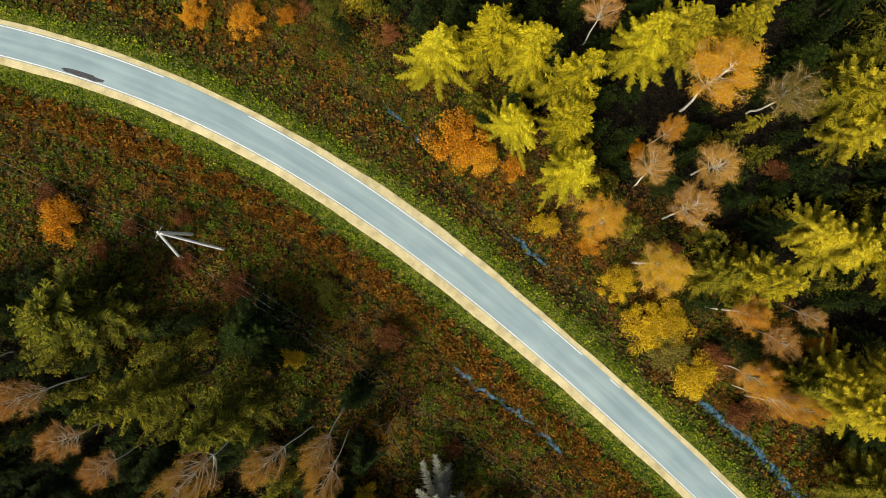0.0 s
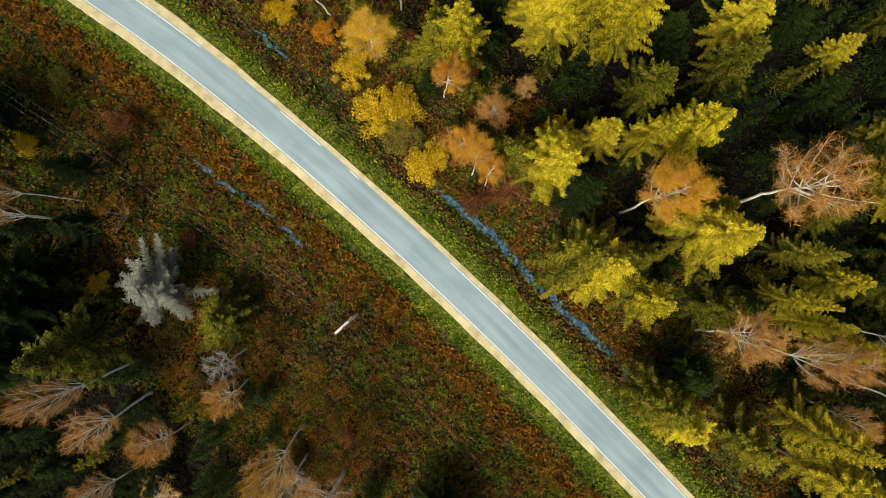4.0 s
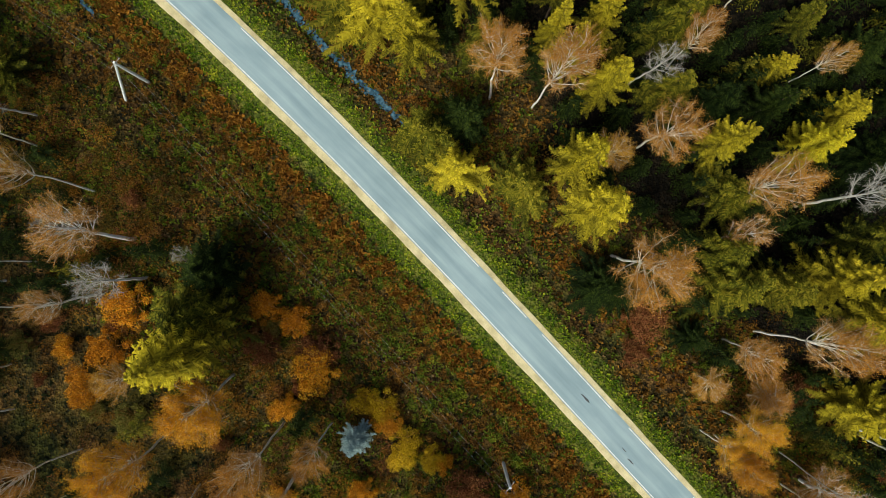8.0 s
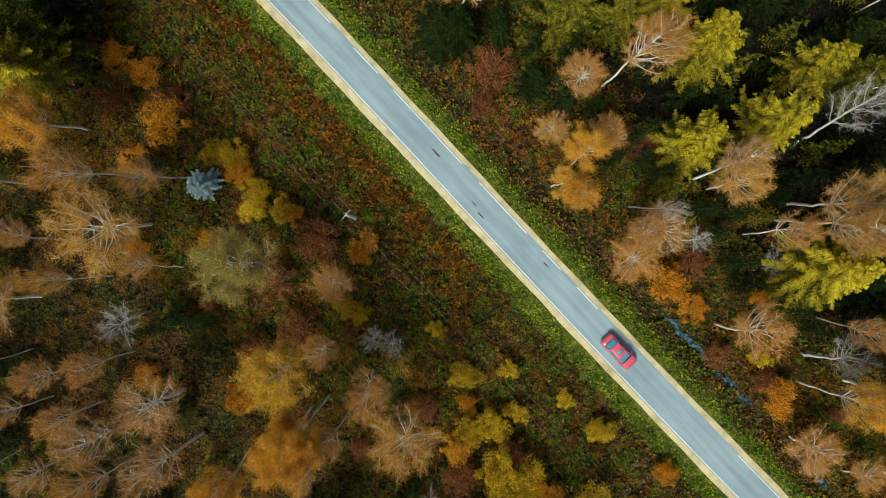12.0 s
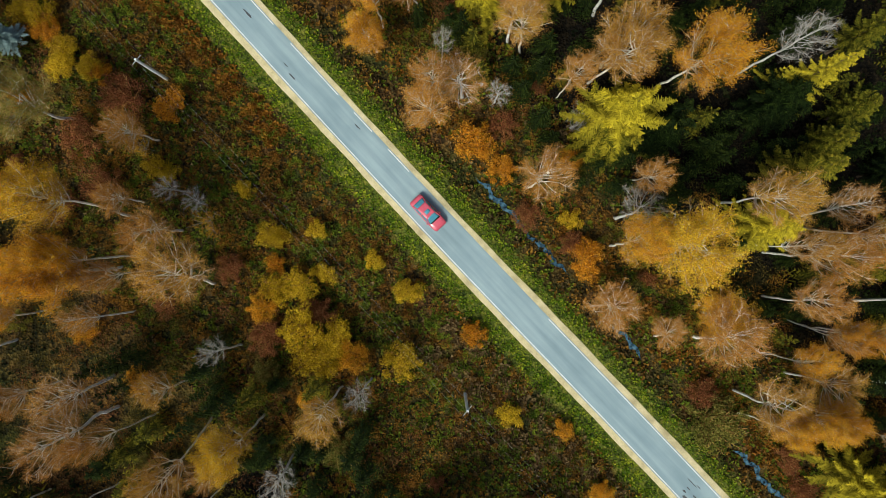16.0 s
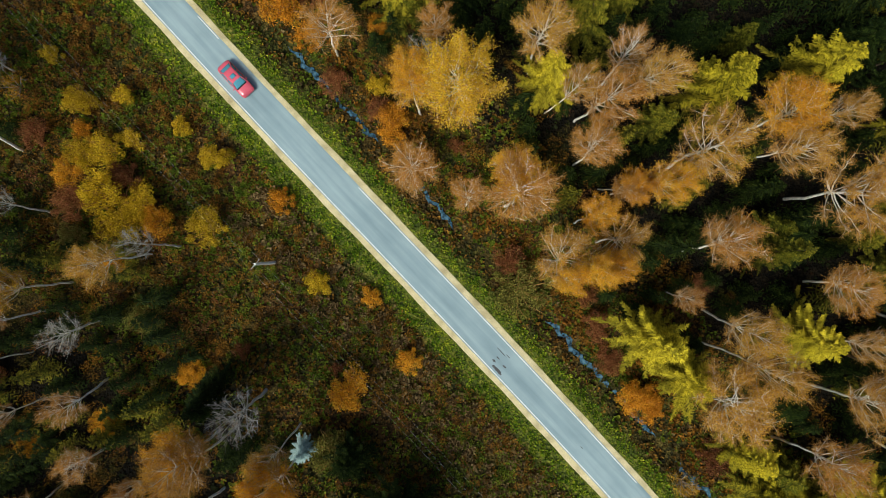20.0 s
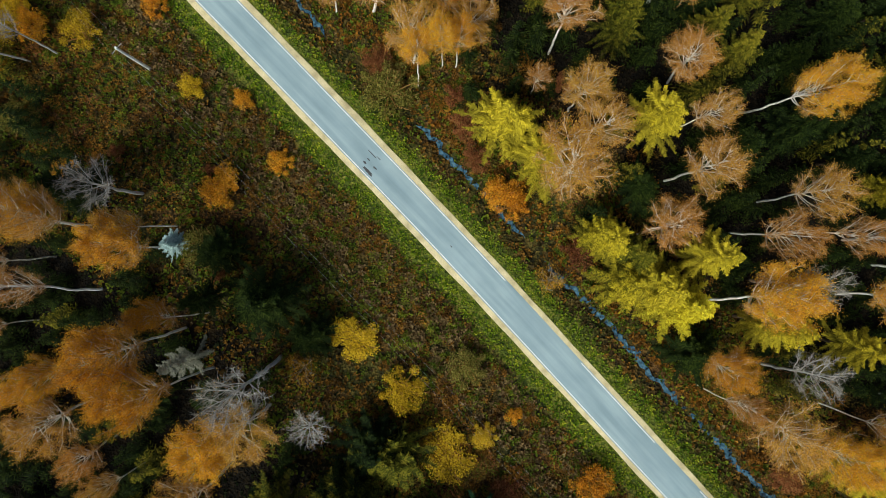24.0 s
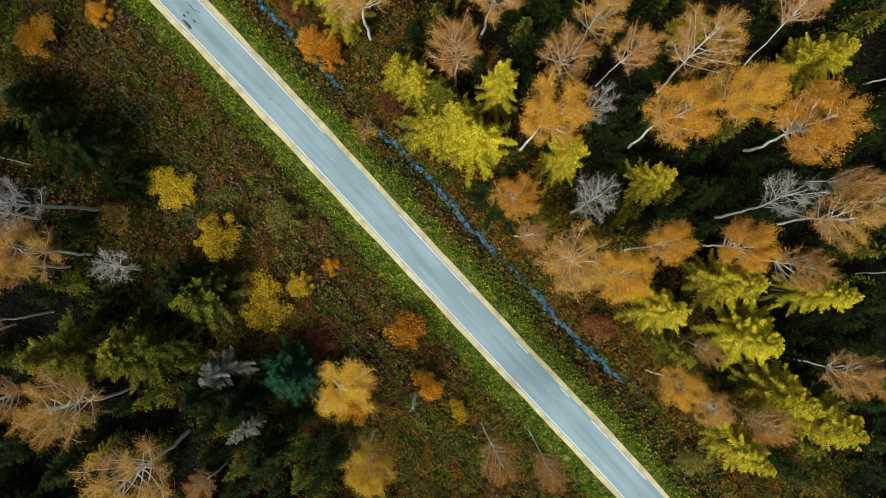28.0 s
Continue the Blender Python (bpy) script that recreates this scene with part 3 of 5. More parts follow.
def bush(x, y, h, r, tone):
    ob = root("bush", x, y, h * 1.15, r * 1.05, 1.0, 1.0, 2.0)
    tagged(ob, BUSH_WORDS[tone], "bush", "roadside bushes")
    stem_me, leaf_me = pick.choice(TWIGGY if tone == "t" else BIG_BUSHES if r > 1.5 else BUSHES)
    part("stem", stem_me, ob)
    part("crown", tinted(leaf_me, tone, BUSH_LEAF.get(tone) or LEAF[{"g": "e"}.get(tone, tone)]), ob)
    return ob

# ---- trees and bushes, one by one along the road: east, north, height, crown radius, tint ----
spruce(-0.2, 19.7, 14.9, 3.1, "Y")
spruce(4.9, 21.3, 14.9, 3.6, "Y")
spruce(8.9, 20.4, 14.9, 3.1, "Y")
spruce(11.7, 16.0, 21.3, 2.7, "Y")
spruce(7.3, 13.3, 12.3, 2.6, "Y")
spruce(12.6, 12.8, 15.7, 2.5, "Y")
spruce(13.4, 7.9, 14.3, 2.8, "Y")
spruce(20.5, 20.6, 14.9, 3.1, "Y")
spruce(24.1, 21.7, 14.9, 3.1, "y")
spruce(28.9, 21.6, 14.9, 2.6, "y")
spruce(42.1, 15.2, 14.5, 3.4, "y")
spruce(42.7, 11.9, 13.0, 2.8, "y")
spruce(39.9, 1.7, 9.2, 3.1, "y")
spruce(42.1, 0.0, 11.1, 3.3, "y")
spruce(31.9, -2.9, 17.2, 2.9, "y")
spruce(28.9, -2.7, 10.3, 2.8, "g")
spruce(41.7, -14.1, 11.6, 3.3, "y")
spruce(37.3, -14.1, 10.2, 2.8, "g")
spruce(-37.4, -6.2, 14.9, 5.1, "g")
spruce(-26.7, -13.9, 24.2, 3.0, "g")
spruce(-19.7, -14.7, 23.6, 3.6, "g")
spruce(-19.9, -9.3, 11.3, 3.8, "d")
spruce(-9.1, -15.4, 10.3, 1.8, "d")
spruce(-8.2, -21.7, 11.1, 1.9, "d")
spruce(45.4, 0.4, 20.7, 3.4, "Y")
spruce(47.8, -2.6, 21.3, 2.7, "Y")
spruce(60.0, -1.4, 14.1, 2.6, "y")
spruce(45.9, -13.0, 16.2, 2.0, "y")
spruce(49.7, -13.2, 18.7, 2.1, "y")
spruce(53.9, -12.4, 19.8, 2.8, "Y")
spruce(41.2, -15.8, 16.8, 3.2, "y")
spruce(44.2, -24.8, 14.2, 3.6, "g")
spruce(50.2, -28.9, 16.5, 2.7, "y")
spruce(55.4, -22.8, 20.0, 3.5, "y")
spruce(50.3, -7.9, 15.8, 2.5, "g")
spruce(59.4, -5.9, 14.9, 2.6, "g")
spruce(51.3, -38.9, 14.9, 3.1, "g")
spruce(0.1, -28.1, 10.9, 3.8, "p")
spruce(-6.8, -33.6, 18.0, 3.4, "g")
spruce(6.0, -31.6, 8.0, 2.9, "g")
spruce(-13.7, -29.8, 16.6, 3.7, "d")
spruce(-14.4, -35.1, 15.5, 4.3, "d")
spruce(-12.4, -26.0, 15.4, 3.0, "d")
spruce(43.3, -18.5, 15.1, 2.5, "d")
spruce(55.7, -36.7, 11.4, 2.7, "d")
spruce(46.3, -25.7, 13.0, 3.8, "y")
spruce(55.1, -42.1, 11.7, 2.8, "y")
spruce(70.0, -27.4, 13.8, 2.1, "y")
spruce(76.2, -17.3, 14.9, 3.1, "y")
spruce(64.4, -28.9, 17.1, 1.5, "y")
spruce(65.6, -31.6, 16.7, 1.7, "y")
spruce(76.6, -28.3, 14.7, 3.1, "g")
spruce(69.6, -34.2, 15.3, 2.3, "y")
spruce(76.0, -34.9, 13.8, 2.6, "g")
spruce(66.5, -42.0, 18.8, 2.4, "y")
spruce(61.8, -44.0, 11.8, 3.0, "g")
spruce(68.1, -46.9, 19.0, 3.1, "y")
spruce(81.0, -40.0, 14.7, 2.1, "y")
spruce(70.5, -54.6, 6.7, 3.1, "d")
spruce(82.7, -45.4, 11.7, 2.7, "g")
spruce(82.6, -51.1, 12.1, 2.7, "g")
spruce(78.8, -24.5, 17.4, 2.9, "g")
spruce(49.9, -25.0, 13.4, 2.1, "g")
spruce(65.2, -24.4, 16.5, 1.7, "g")
spruce(57.8, -30.1, 13.1, 2.6, "g")
spruce(29.4, -52.5, 11.2, 3.2, "d")
spruce(29.0, -57.2, 15.2, 3.8, "g")
spruce(90.8, -40.0, 12.9, 2.4, "Y")
spruce(82.9, -54.4, 12.0, 3.5, "g")
spruce(93.0, -53.5, 15.7, 3.0, "y")
spruce(97.3, -58.5, 14.6, 3.3, "y")
spruce(97.0, -67.5, 10.9, 3.3, "y")
spruce(72.5, -55.2, 9.6, 2.2, "d")
spruce(80.3, -60.3, 6.9, 1.8, "d")
spruce(95.9, -50.0, 15.9, 2.5, "g")
spruce(97.5, -40.8, 12.7, 2.7, "d")
spruce(28.5, -60.0, 20.6, 3.4, "y")
spruce(44.1, -71.2, 6.4, 1.7, "b")
spruce(103.0, -66.1, 15.2, 3.3, "y")
spruce(110.0, -80.7, 14.9, 3.8, "y")
spruce(111.6, -61.3, 14.9, 2.6, "g")
spruce(109.4, -59.5, 11.8, 3.2, "y")
spruce(127.7, -77.3, 16.7, 2.0, "y")
spruce(135.6, -79.2, 8.6, 2.3, "g")
spruce(126.6, -78.8, 11.2, 3.3, "d")
spruce(127.3, -86.6, 15.8, 2.5, "g")
spruce(109.5, -82.7, 8.3, 2.9, "g")
spruce(141.0, -93.0, 15.9, 3.5, "y")
spruce(135.1, -118.1, 13.2, 3.3, "y")
spruce(151.3, -117.9, 12.5, 2.9, "y")
spruce(124.1, -91.9, 14.5, 2.6, "y")
spruce(147.6, -107.0, 10.4, 2.2, "g")
spruce(149.1, -135.9, 7.3, 3.3, "y")
spruce(150.9, -90.6, 14.9, 3.1, "y")
spruce(138.8, -122.6, 13.1, 2.9, "y")
spruce(145.4, -130.3, 9.6, 2.2, "y")
spruce(98.3, -131.2, 6.0, 1.3, "b")
spruce(89.2, -125.2, 12.0, 2.2, "d")
spruce(155.7, -132.7, 15.9, 2.4, "y")
spruce(151.9, -136.1, 12.8, 3.1, "y")
spruce(162.4, -139.7, 16.5, 2.4, "y")
spruce(156.6, -143.9, 6.9, 2.9, "d")
spruce(149.6, -132.5, 8.8, 2.3, "g")
spruce(109.5, -137.4, 10.9, 3.6, "d")
spruce(103.4, -132.1, 6.9, 2.6, "d")
spruce(103.5, -137.0, 13.2, 1.6, "d")
spruce(121.1, -153.7, 7.9, 3.6, "d")
spruce(101.3, -143.6, 13.3, 1.8, "p")
spruce(113.7, -141.5, 6.1, 2.4, "d")
spruce(164.7, -118.9, 15.3, 2.5, "d")
spruce(149.9, -125.1, 8.5, 2.3, "d")
spruce(147.0, -109.5, 14.9, 1.8, "g")
spruce(146.7, -131.1, 8.8, 2.3, "y")
spruce(153.4, -137.8, 12.6, 3.2, "Y")
spruce(171.5, -142.2, 14.4, 2.1, "y")
spruce(172.2, -156.1, 14.0, 2.7, "y")
spruce(178.7, -153.0, 15.3, 2.9, "y")
spruce(188.4, -154.0, 14.9, 2.3, "Y")
spruce(181.3, -157.5, 15.9, 3.1, "Y")
spruce(174.1, -159.9, 12.8, 1.9, "g")
spruce(184.4, -164.0, 14.9, 3.0, "y")
spruce(189.2, -166.7, 14.9, 2.8, "y")
spruce(180.2, -169.3, 14.9, 2.6, "y")
spruce(187.7, -130.1, 14.9, 3.1, "y")
spruce(122.8, -154.6, 8.1, 3.6, "g")
spruce(132.6, -163.1, 9.1, 3.3, "e")
spruce(117.5, -160.0, 13.5, 3.4, "g")
spruce(111.0, -159.8, 15.8, 3.0, "g")
spruce(126.2, -162.4, 12.0, 2.2, "p")
spruce(128.9, -168.6, 12.1, 1.2, "p")
spruce(124.4, -163.8, 13.3, 2.5, "d")
spruce(128.2, -165.9, 11.8, 2.2, "d")
spruce(130.7, -171.0, 10.9, 2.2, "d")
spruce(120.3, -159.2, 11.9, 2.2, "g")
birch(27.2, 16.0, 16.5, 3.8, "o")
birch(23.4, 11.8, 11.8, 1.5, "o")
birch(34.9, 15.7, 11.2, 3.0, "l")
birch(22.1, 7.3, 11.2, 2.5, "t")
birch(28.6, 8.6, 10.4, 2.8, "t")
birch(17.2, 2.8, 11.6, 2.6, "o")
birch(25.2, 3.4, 11.5, 2.8, "t")
birch(21.6, -1.6, 10.5, 3.1, "g")
birch(30.1, -6.6, 11.7, 2.1, "o")
birch(35.5, -9.0, 8.8, 2.3, "p")
birch(31.6, -13.2, 10.9, 2.3, "o")
birch(34.6, -16.8, 10.6, 1.8, "o")
birch(-11.4, -18.3, 19.3, 1.9, "t")
birch(-10.8, -20.7, 20.9, 1.7, "t")
birch(-21.5, -18.8, 23.8, 2.7, "t")
birch(38.8, -6.2, 8.5, 1.4, "t")
birch(50.1, -19.8, 21.0, 3.3, "o")
birch(58.8, -33.3, 16.9, 3.3, "p")
birch(-4.3, -36.4, 20.2, 2.4, "w")
birch(7.3, -35.4, 10.3, 2.2, "n")
birch(7.6, -38.7, 13.9, 2.1, "p")
birch(-14.9, -20.3, 18.6, 2.0, "t")
birch(-3.4, -40.3, 13.9, 2.7, "w")
birch(63.8, -18.5, 19.4, 4.5, "p")
birch(63.6, -34.7, 20.6, 2.9, "p")
birch(72.5, -51.3, 18.7, 3.9, "p")
birch(75.3, -39.1, 16.3, 3.1, "p")
birch(73.6, -32.4, 15.7, 2.1, "n")
birch(82.5, -49.8, 12.6, 2.2, "w")
birch(78.3, -30.5, 16.5, 2.0, "p")
birch(33.2, -15.6, 16.9, 1.5, "o")
birch(13.8, -43.9, 22.0, 2.6, "t")
birch(14.4, -47.4, 10.4, 2.2, "n")
birch(18.6, -49.2, 16.0, 3.7, "w")
birch(14.1, -55.8, 12.1, 2.2, "w")
birch(-1.7, -51.8, 2.9, 3.1, "w")
birch(3.8, -54.1, 10.3, 2.2, "w")
birch(6.2, -56.8, 16.9, 2.8, "o")
birch(26.6, -51.0, 7.5, 1.3, "n")
birch(83.5, -44.8, 19.6, 2.9, "p")
birch(93.4, -46.0, 17.4, 3.0, "n")
birch(88.6, -60.0, 17.8, 3.2, "p")
birch(85.2, -60.8, 12.5, 2.7, "p")
birch(99.3, -70.5, 15.4, 2.6, "w")
birch(85.0, -69.0, 12.2, 2.6, "o")
birch(82.9, -71.3, 9.0, 2.3, "o")
birch(94.1, -76.8, 6.9, 3.5, "w")
birch(91.5, -79.7, 9.3, 3.1, "p")
birch(82.6, -65.0, 4.9, 2.3, "t")
birch(88.0, -67.1, 7.6, 2.3, "p")
birch(30.0, -64.8, 14.8, 3.8, "o")
birch(20.0, -53.5, 11.0, 3.1, "n")
birch(23.1, -70.8, 17.9, 3.1, "o")
birch(35.5, -70.1, 17.3, 2.9, "p")
birch(40.9, -70.2, 12.6, 2.4, "p")
birch(37.0, -75.8, 16.9, 4.6, "t")
birch(50.0, -79.5, 13.8, 4.3, "l")
birch(24.2, -83.8, 12.1, 4.6, "t")
birch(36.2, -85.4, 8.5, 2.9, "n")
birch(16.7, -79.2, 5.7, 3.6, "w")
birch(100.7, -71.7, 14.2, 3.1, "t")
birch(109.6, -73.5, 16.9, 4.1, "t")
birch(109.1, -67.4, 16.9, 3.0, "n")
birch(104.8, -76.9, 13.1, 2.2, "p")
birch(101.7, -87.3, 11.7, 3.2, "p")
birch(111.5, -90.6, 9.8, 3.1, "n")
birch(111.1, -94.0, 16.9, 3.0, "o")
birch(110.3, -100.2, 6.6, 3.5, "p")
birch(106.5, -80.3, 3.6, 2.3, "n")
birch(56.2, -90.7, 19.6, 3.6, "g")
birch(55.3, -96.4, 19.2, 3.7, "o")
birch(62.2, -92.2, 13.5, 2.9, "p")
birch(48.4, -100.8, 16.9, 2.5, "o")
birch(66.1, -98.3, 16.9, 4.0, "t")
birch(57.8, -89.0, 7.6, 2.3, "p")
birch(63.2, -87.9, 7.6, 1.7, "n")
birch(59.9, -96.6, 15.3, 2.1, "p")
birch(40.6, -94.4, 13.1, 4.0, "w")
birch(37.3, -97.2, 16.9, 3.0, "w")
birch(42.9, -99.3, 16.9, 3.0, "w")
birch(35.7, -101.8, 16.9, 2.5, "t")
birch(88.9, -66.2, 6.1, 2.4, "p")
birch(114.9, -76.8, 20.7, 3.7, "o")
birch(108.3, -75.2, 20.6, 3.3, "t")
birch(124.3, -74.7, 16.3, 2.6, "n")
birch(84.4, -71.8, 11.5, 2.3, "o")
birch(91.7, -77.2, 12.8, 2.4, "p")
birch(116.4, -93.9, 18.7, 4.7, "g")
birch(123.0, -89.0, 18.8, 3.2, "t")
birch(128.3, -94.6, 16.4, 3.2, "p")
birch(120.6, -104.2, 9.6, 4.5, "p")
birch(128.4, -99.5, 14.7, 2.9, "p")
birch(132.7, -102.7, 12.5, 2.2, "o")
birch(125.4, -110.2, 12.5, 3.5, "t")
birch(130.8, -108.3, 10.9, 3.1, "t")
birch(125.7, -112.9, 13.9, 2.1, "o")
birch(130.0, -110.7, 14.3, 2.1, "o")
birch(131.2, -90.5, 14.0, 2.4, "w")
birch(80.4, -109.9, 13.8, 2.7, "t")
birch(83.7, -109.0, 12.5, 1.9, "n")
birch(71.6, -113.0, 16.9, 2.9, "g")
birch(65.7, -113.7, 19.3, 2.8, "t")
birch(69.1, -105.3, 10.9, 1.8, "n")
birch(59.4, -113.0, 17.7, 2.0, "p")
birch(75.0, -117.2, 10.5, 2.5, "n")
birch(55.0, -112.2, 16.3, 3.3, "w")
birch(54.3, -108.8, 13.4, 3.2, "w")
birch(59.4, -81.9, 9.3, 2.6, "p")
birch(57.3, -95.2, 20.1, 2.9, "o")
birch(97.7, -77.6, 6.0, 1.8, "n")
birch(91.7, -73.7, 16.9, 1.3, "n")
birch(121.7, -101.3, 7.3, 3.5, "o")
birch(64.8, -89.3, 3.9, 1.8, "n")
birch(116.2, -104.2, 5.7, 2.4, "p")
birch(132.5, -91.7, 18.4, 2.7, "t")
birch(147.0, -95.5, 15.5, 3.7, "o")
birch(138.6, -100.0, 17.3, 3.9, "t")
birch(134.2, -103.1, 16.3, 2.3, "o")
birch(131.2, -102.2, 12.2, 1.9, "p")
birch(147.3, -98.7, 16.0, 3.1, "t")
birch(152.3, -103.2, 15.3, 4.4, "t")
birch(140.9, -109.2, 15.2, 3.4, "p")
birch(128.6, -106.1, 11.4, 2.2, "o")
birch(128.6, -110.6, 15.0, 2.1, "o")
birch(154.7, -112.5, 13.8, 3.2, "p")
birch(143.0, -115.8, 17.8, 2.9, "t")
birch(143.1, -119.4, 18.7, 2.8, "t")
birch(141.4, -124.3, 16.8, 4.6, "t")
birch(154.5, -118.3, 14.1, 2.4, "t")
birch(154.3, -124.0, 14.5, 3.6, "t")
birch(151.3, -130.1, 15.4, 3.2, "p")
birch(125.1, -93.7, 16.9, 2.0, "t")
birch(153.5, -95.1, 13.9, 2.1, "t")
birch(138.8, -113.8, 9.8, 1.7, "p")
birch(93.6, -125.4, 14.5, 3.2, "n")
birch(90.6, -129.3, 20.7, 3.3, "t")
birch(97.6, -129.1, 15.7, 2.3, "t")
birch(98.3, -131.8, 17.8, 3.2, "o")
birch(76.1, -131.6, 9.4, 2.3, "w")
birch(163.0, -116.1, 19.0, 3.2, "o")
birch(161.9, -130.2, 17.1, 2.9, "p")
birch(158.8, -137.6, 18.3, 3.9, "o")
birch(164.2, -135.5, 16.7, 2.5, "n")
birch(157.6, -143.9, 13.7, 2.7, "o")
birch(165.0, -145.0, 15.6, 3.0, "n")
birch(163.6, -149.7, 15.2, 4.1, "t")
birch(165.0, -126.5, 16.2, 3.0, "t")
birch(88.8, -129.5, 16.9, 3.0, "o")
birch(109.6, -144.1, 20.3, 3.8, "n")
birch(98.7, -140.8, 22.2, 3.6, "o")
birch(102.0, -145.5, 22.7, 3.1, "o")
birch(89.8, -148.3, 16.9, 3.5, "t")
birch(108.6, -149.9, 16.7, 3.8, "t")
birch(114.4, -151.3, 7.9, 2.8, "n")
birch(90.2, -143.5, 16.9, 2.5, "o")
birch(88.9, -136.4, 16.9, 2.5, "w")
birch(101.4, -139.1, 16.2, 2.0, "o")
birch(157.9, -147.6, 13.0, 1.9, "p")
birch(171.5, -137.4, 19.0, 3.5, "o")
birch(175.0, -131.1, 20.3, 3.6, "t")
birch(177.9, -133.9, 19.4, 3.3, "o")
birch(185.2, -137.7, 16.9, 4.5, "o")
birch(167.5, -152.7, 17.8, 3.2, "o")
birch(170.9, -149.5, 20.8, 2.3, "o")
birch(179.3, -148.7, 18.4, 2.9, "o")
birch(184.1, -150.2, 16.9, 2.4, "p")
birch(173.5, -163.5, 12.5, 2.4, "o")
birch(178.3, -166.4, 10.7, 2.5, "t")
birch(182.9, -167.2, 14.2, 2.4, "p")
birch(189.4, -161.8, 16.9, 2.8, "t")
birch(188.9, -146.3, 16.9, 3.4, "t")
birch(181.8, -145.5, 17.4, 2.9, "n")
birch(167.8, -129.9, 19.7, 2.2, "p")
birch(176.5, -159.1, 16.2, 1.5, "t")
birch(185.2, -127.7, 16.9, 2.5, "p")
birch(189.9, -141.3, 16.9, 2.0, "p")
birch(154.2, -169.8, 16.9, 2.1, "p")
birch(159.8, -170.4, 16.9, 1.8, "p")
birch(138.1, -165.0, 3.4, 4.2, "g")
birch(141.7, -170.4, 16.9, 2.8, "g")
birch(114.0, -165.1, 17.9, 4.0, "t")
birch(120.2, -170.6, 16.9, 4.8, "t")
bush(-6.2, -20.1, 6.6, 2.4, "t")
bush(76.3, -103.0, 5.7, 2.7, "y")
bush(118.2, -141.9, 2.9, 3.1, "y")
bush(129.0, -155.1, 2.5, 3.7, "y")
bush(1.6, 12.4, 5.1, 3.5, "o")
bush(3.8, 10.4, 3.9, 2.5, "o")
bush(11.4, 2.9, 2.9, 1.8, "y")
bush(19.8, -4.0, 3.5, 2.2, "y")
bush(14.9, 5.7, 3.1, 1.9, "t")
bush(28.3, -14.2, 4.3, 2.8, "y")
bush(22.7, -8.6, 4.3, 2.8, "y")
bush(25.1, -7.5, 3.5, 2.2, "y")
bush(-28.3, 26.8, 3.1, 1.9, "o")
bush(-22.2, 25.8, 3.5, 2.2, "o")
bush(-12.8, 27.0, 3.5, 2.2, "g")
bush(-43.1, 3.2, 4.3, 2.8, "o")
bush(-44.6, 5.7, 3.1, 1.9, "r")
bush(-17.0, -12.0, 2.7, 1.6, "y")
bush(30.8, -12.5, 3.5, 2.2, "r")
bush(37.7, 8.9, 2.7, 1.6, "r")
bush(16.8, 0.7, 2.7, 1.6, "o")
bush(25.3, -11.2, 3.9, 2.5, "l")
bush(-6.0, 24.2, 2.2, 1.3, "r")
bush(22.0, 11.2, 2.2, 1.3, "o")
bush(-8.8, -27.9, 2.4, 1.4, "y")
bush(25.4, -9.2, 3.9, 2.5, "y")
bush(36.7, -6.7, 3.5, 2.2, "t")
bush(1.3, -22.9, 2.1, 1.1, "r")
bush(33.6, -18.6, 3.1, 1.9, "r")
bush(18.9, -56.6, 4.3, 2.8, "o")
bush(34.0, -56.8, 3.2, 2.0, "o")
bush(37.1, -58.7, 3.1, 1.9, "o")
bush(33.4, -61.4, 3.5, 2.2, "r")
bush(1.4, -59.8, 3.5, 2.2, "o")
bush(16.3, -61.5, 3.9, 2.5, "o")
bush(38.9, -61.8, 3.1, 1.9, "r")
bush(53.9, -33.3, 1.8, 0.9, "t")
bush(37.1, -16.9, 3.9, 2.5, "r")
bush(39.3, -64.1, 4.3, 2.8, "o")
bush(46.6, -67.9, 3.2, 2.0, "y")
bush(49.3, -72.0, 2.9, 1.8, "y")
bush(44.6, -77.6, 2.9, 1.8, "o")
bush(61.5, -78.2, 3.3, 2.1, "o")
bush(56.3, -77.4, 4.3, 2.8, "r")
bush(60.9, -85.9, 2.2, 1.2, "y")
bush(69.7, -87.8, 1.9, 1.0, "y")
bush(58.1, -82.9, 2.9, 1.8, "t")
bush(40.0, -86.6, 1.9, 1.0, "y")
bush(13.9, -65.6, 3.9, 2.5, "o")
bush(49.0, -73.8, 2.9, 1.8, "y")
bush(53.3, -74.6, 2.2, 1.3, "o")
bush(40.3, -61.9, 3.1, 1.9, "r")
bush(13.2, -86.6, 3.9, 2.5, "o")
bush(18.5, -69.4, 3.1, 1.9, "l")
bush(75.7, -58.3, 4.3, 2.8, "r")
bush(74.7, -62.0, 3.1, 1.9, "r")
bush(35.9, -68.2, 3.1, 1.9, "o")
bush(51.6, -81.8, 3.9, 2.5, "r")
bush(54.1, -87.4, 3.9, 2.5, "r")
bush(73.6, -93.1, 2.2, 1.3, "y")
bush(77.8, -92.2, 2.2, 1.3, "y")
bush(71.7, -100.8, 3.1, 1.9, "o")
bush(76.1, -98.3, 3.5, 2.2, "y")
bush(65.5, -91.1, 2.9, 1.8, "t")
bush(78.7, -96.9, 2.4, 1.4, "y")
bush(77.9, -106.5, 4.3, 2.8, "y")
bush(88.1, -99.0, 2.9, 1.8, "y")
bush(44.8, -67.5, 2.9, 1.8, "y")
bush(95.4, -82.4, 4.0, 2.6, "o")
bush(107.8, -95.5, 3.9, 2.5, "o")
bush(101.3, -90.6, 2.9, 1.8, "r")
bush(56.7, -81.6, 2.9, 1.8, "t")
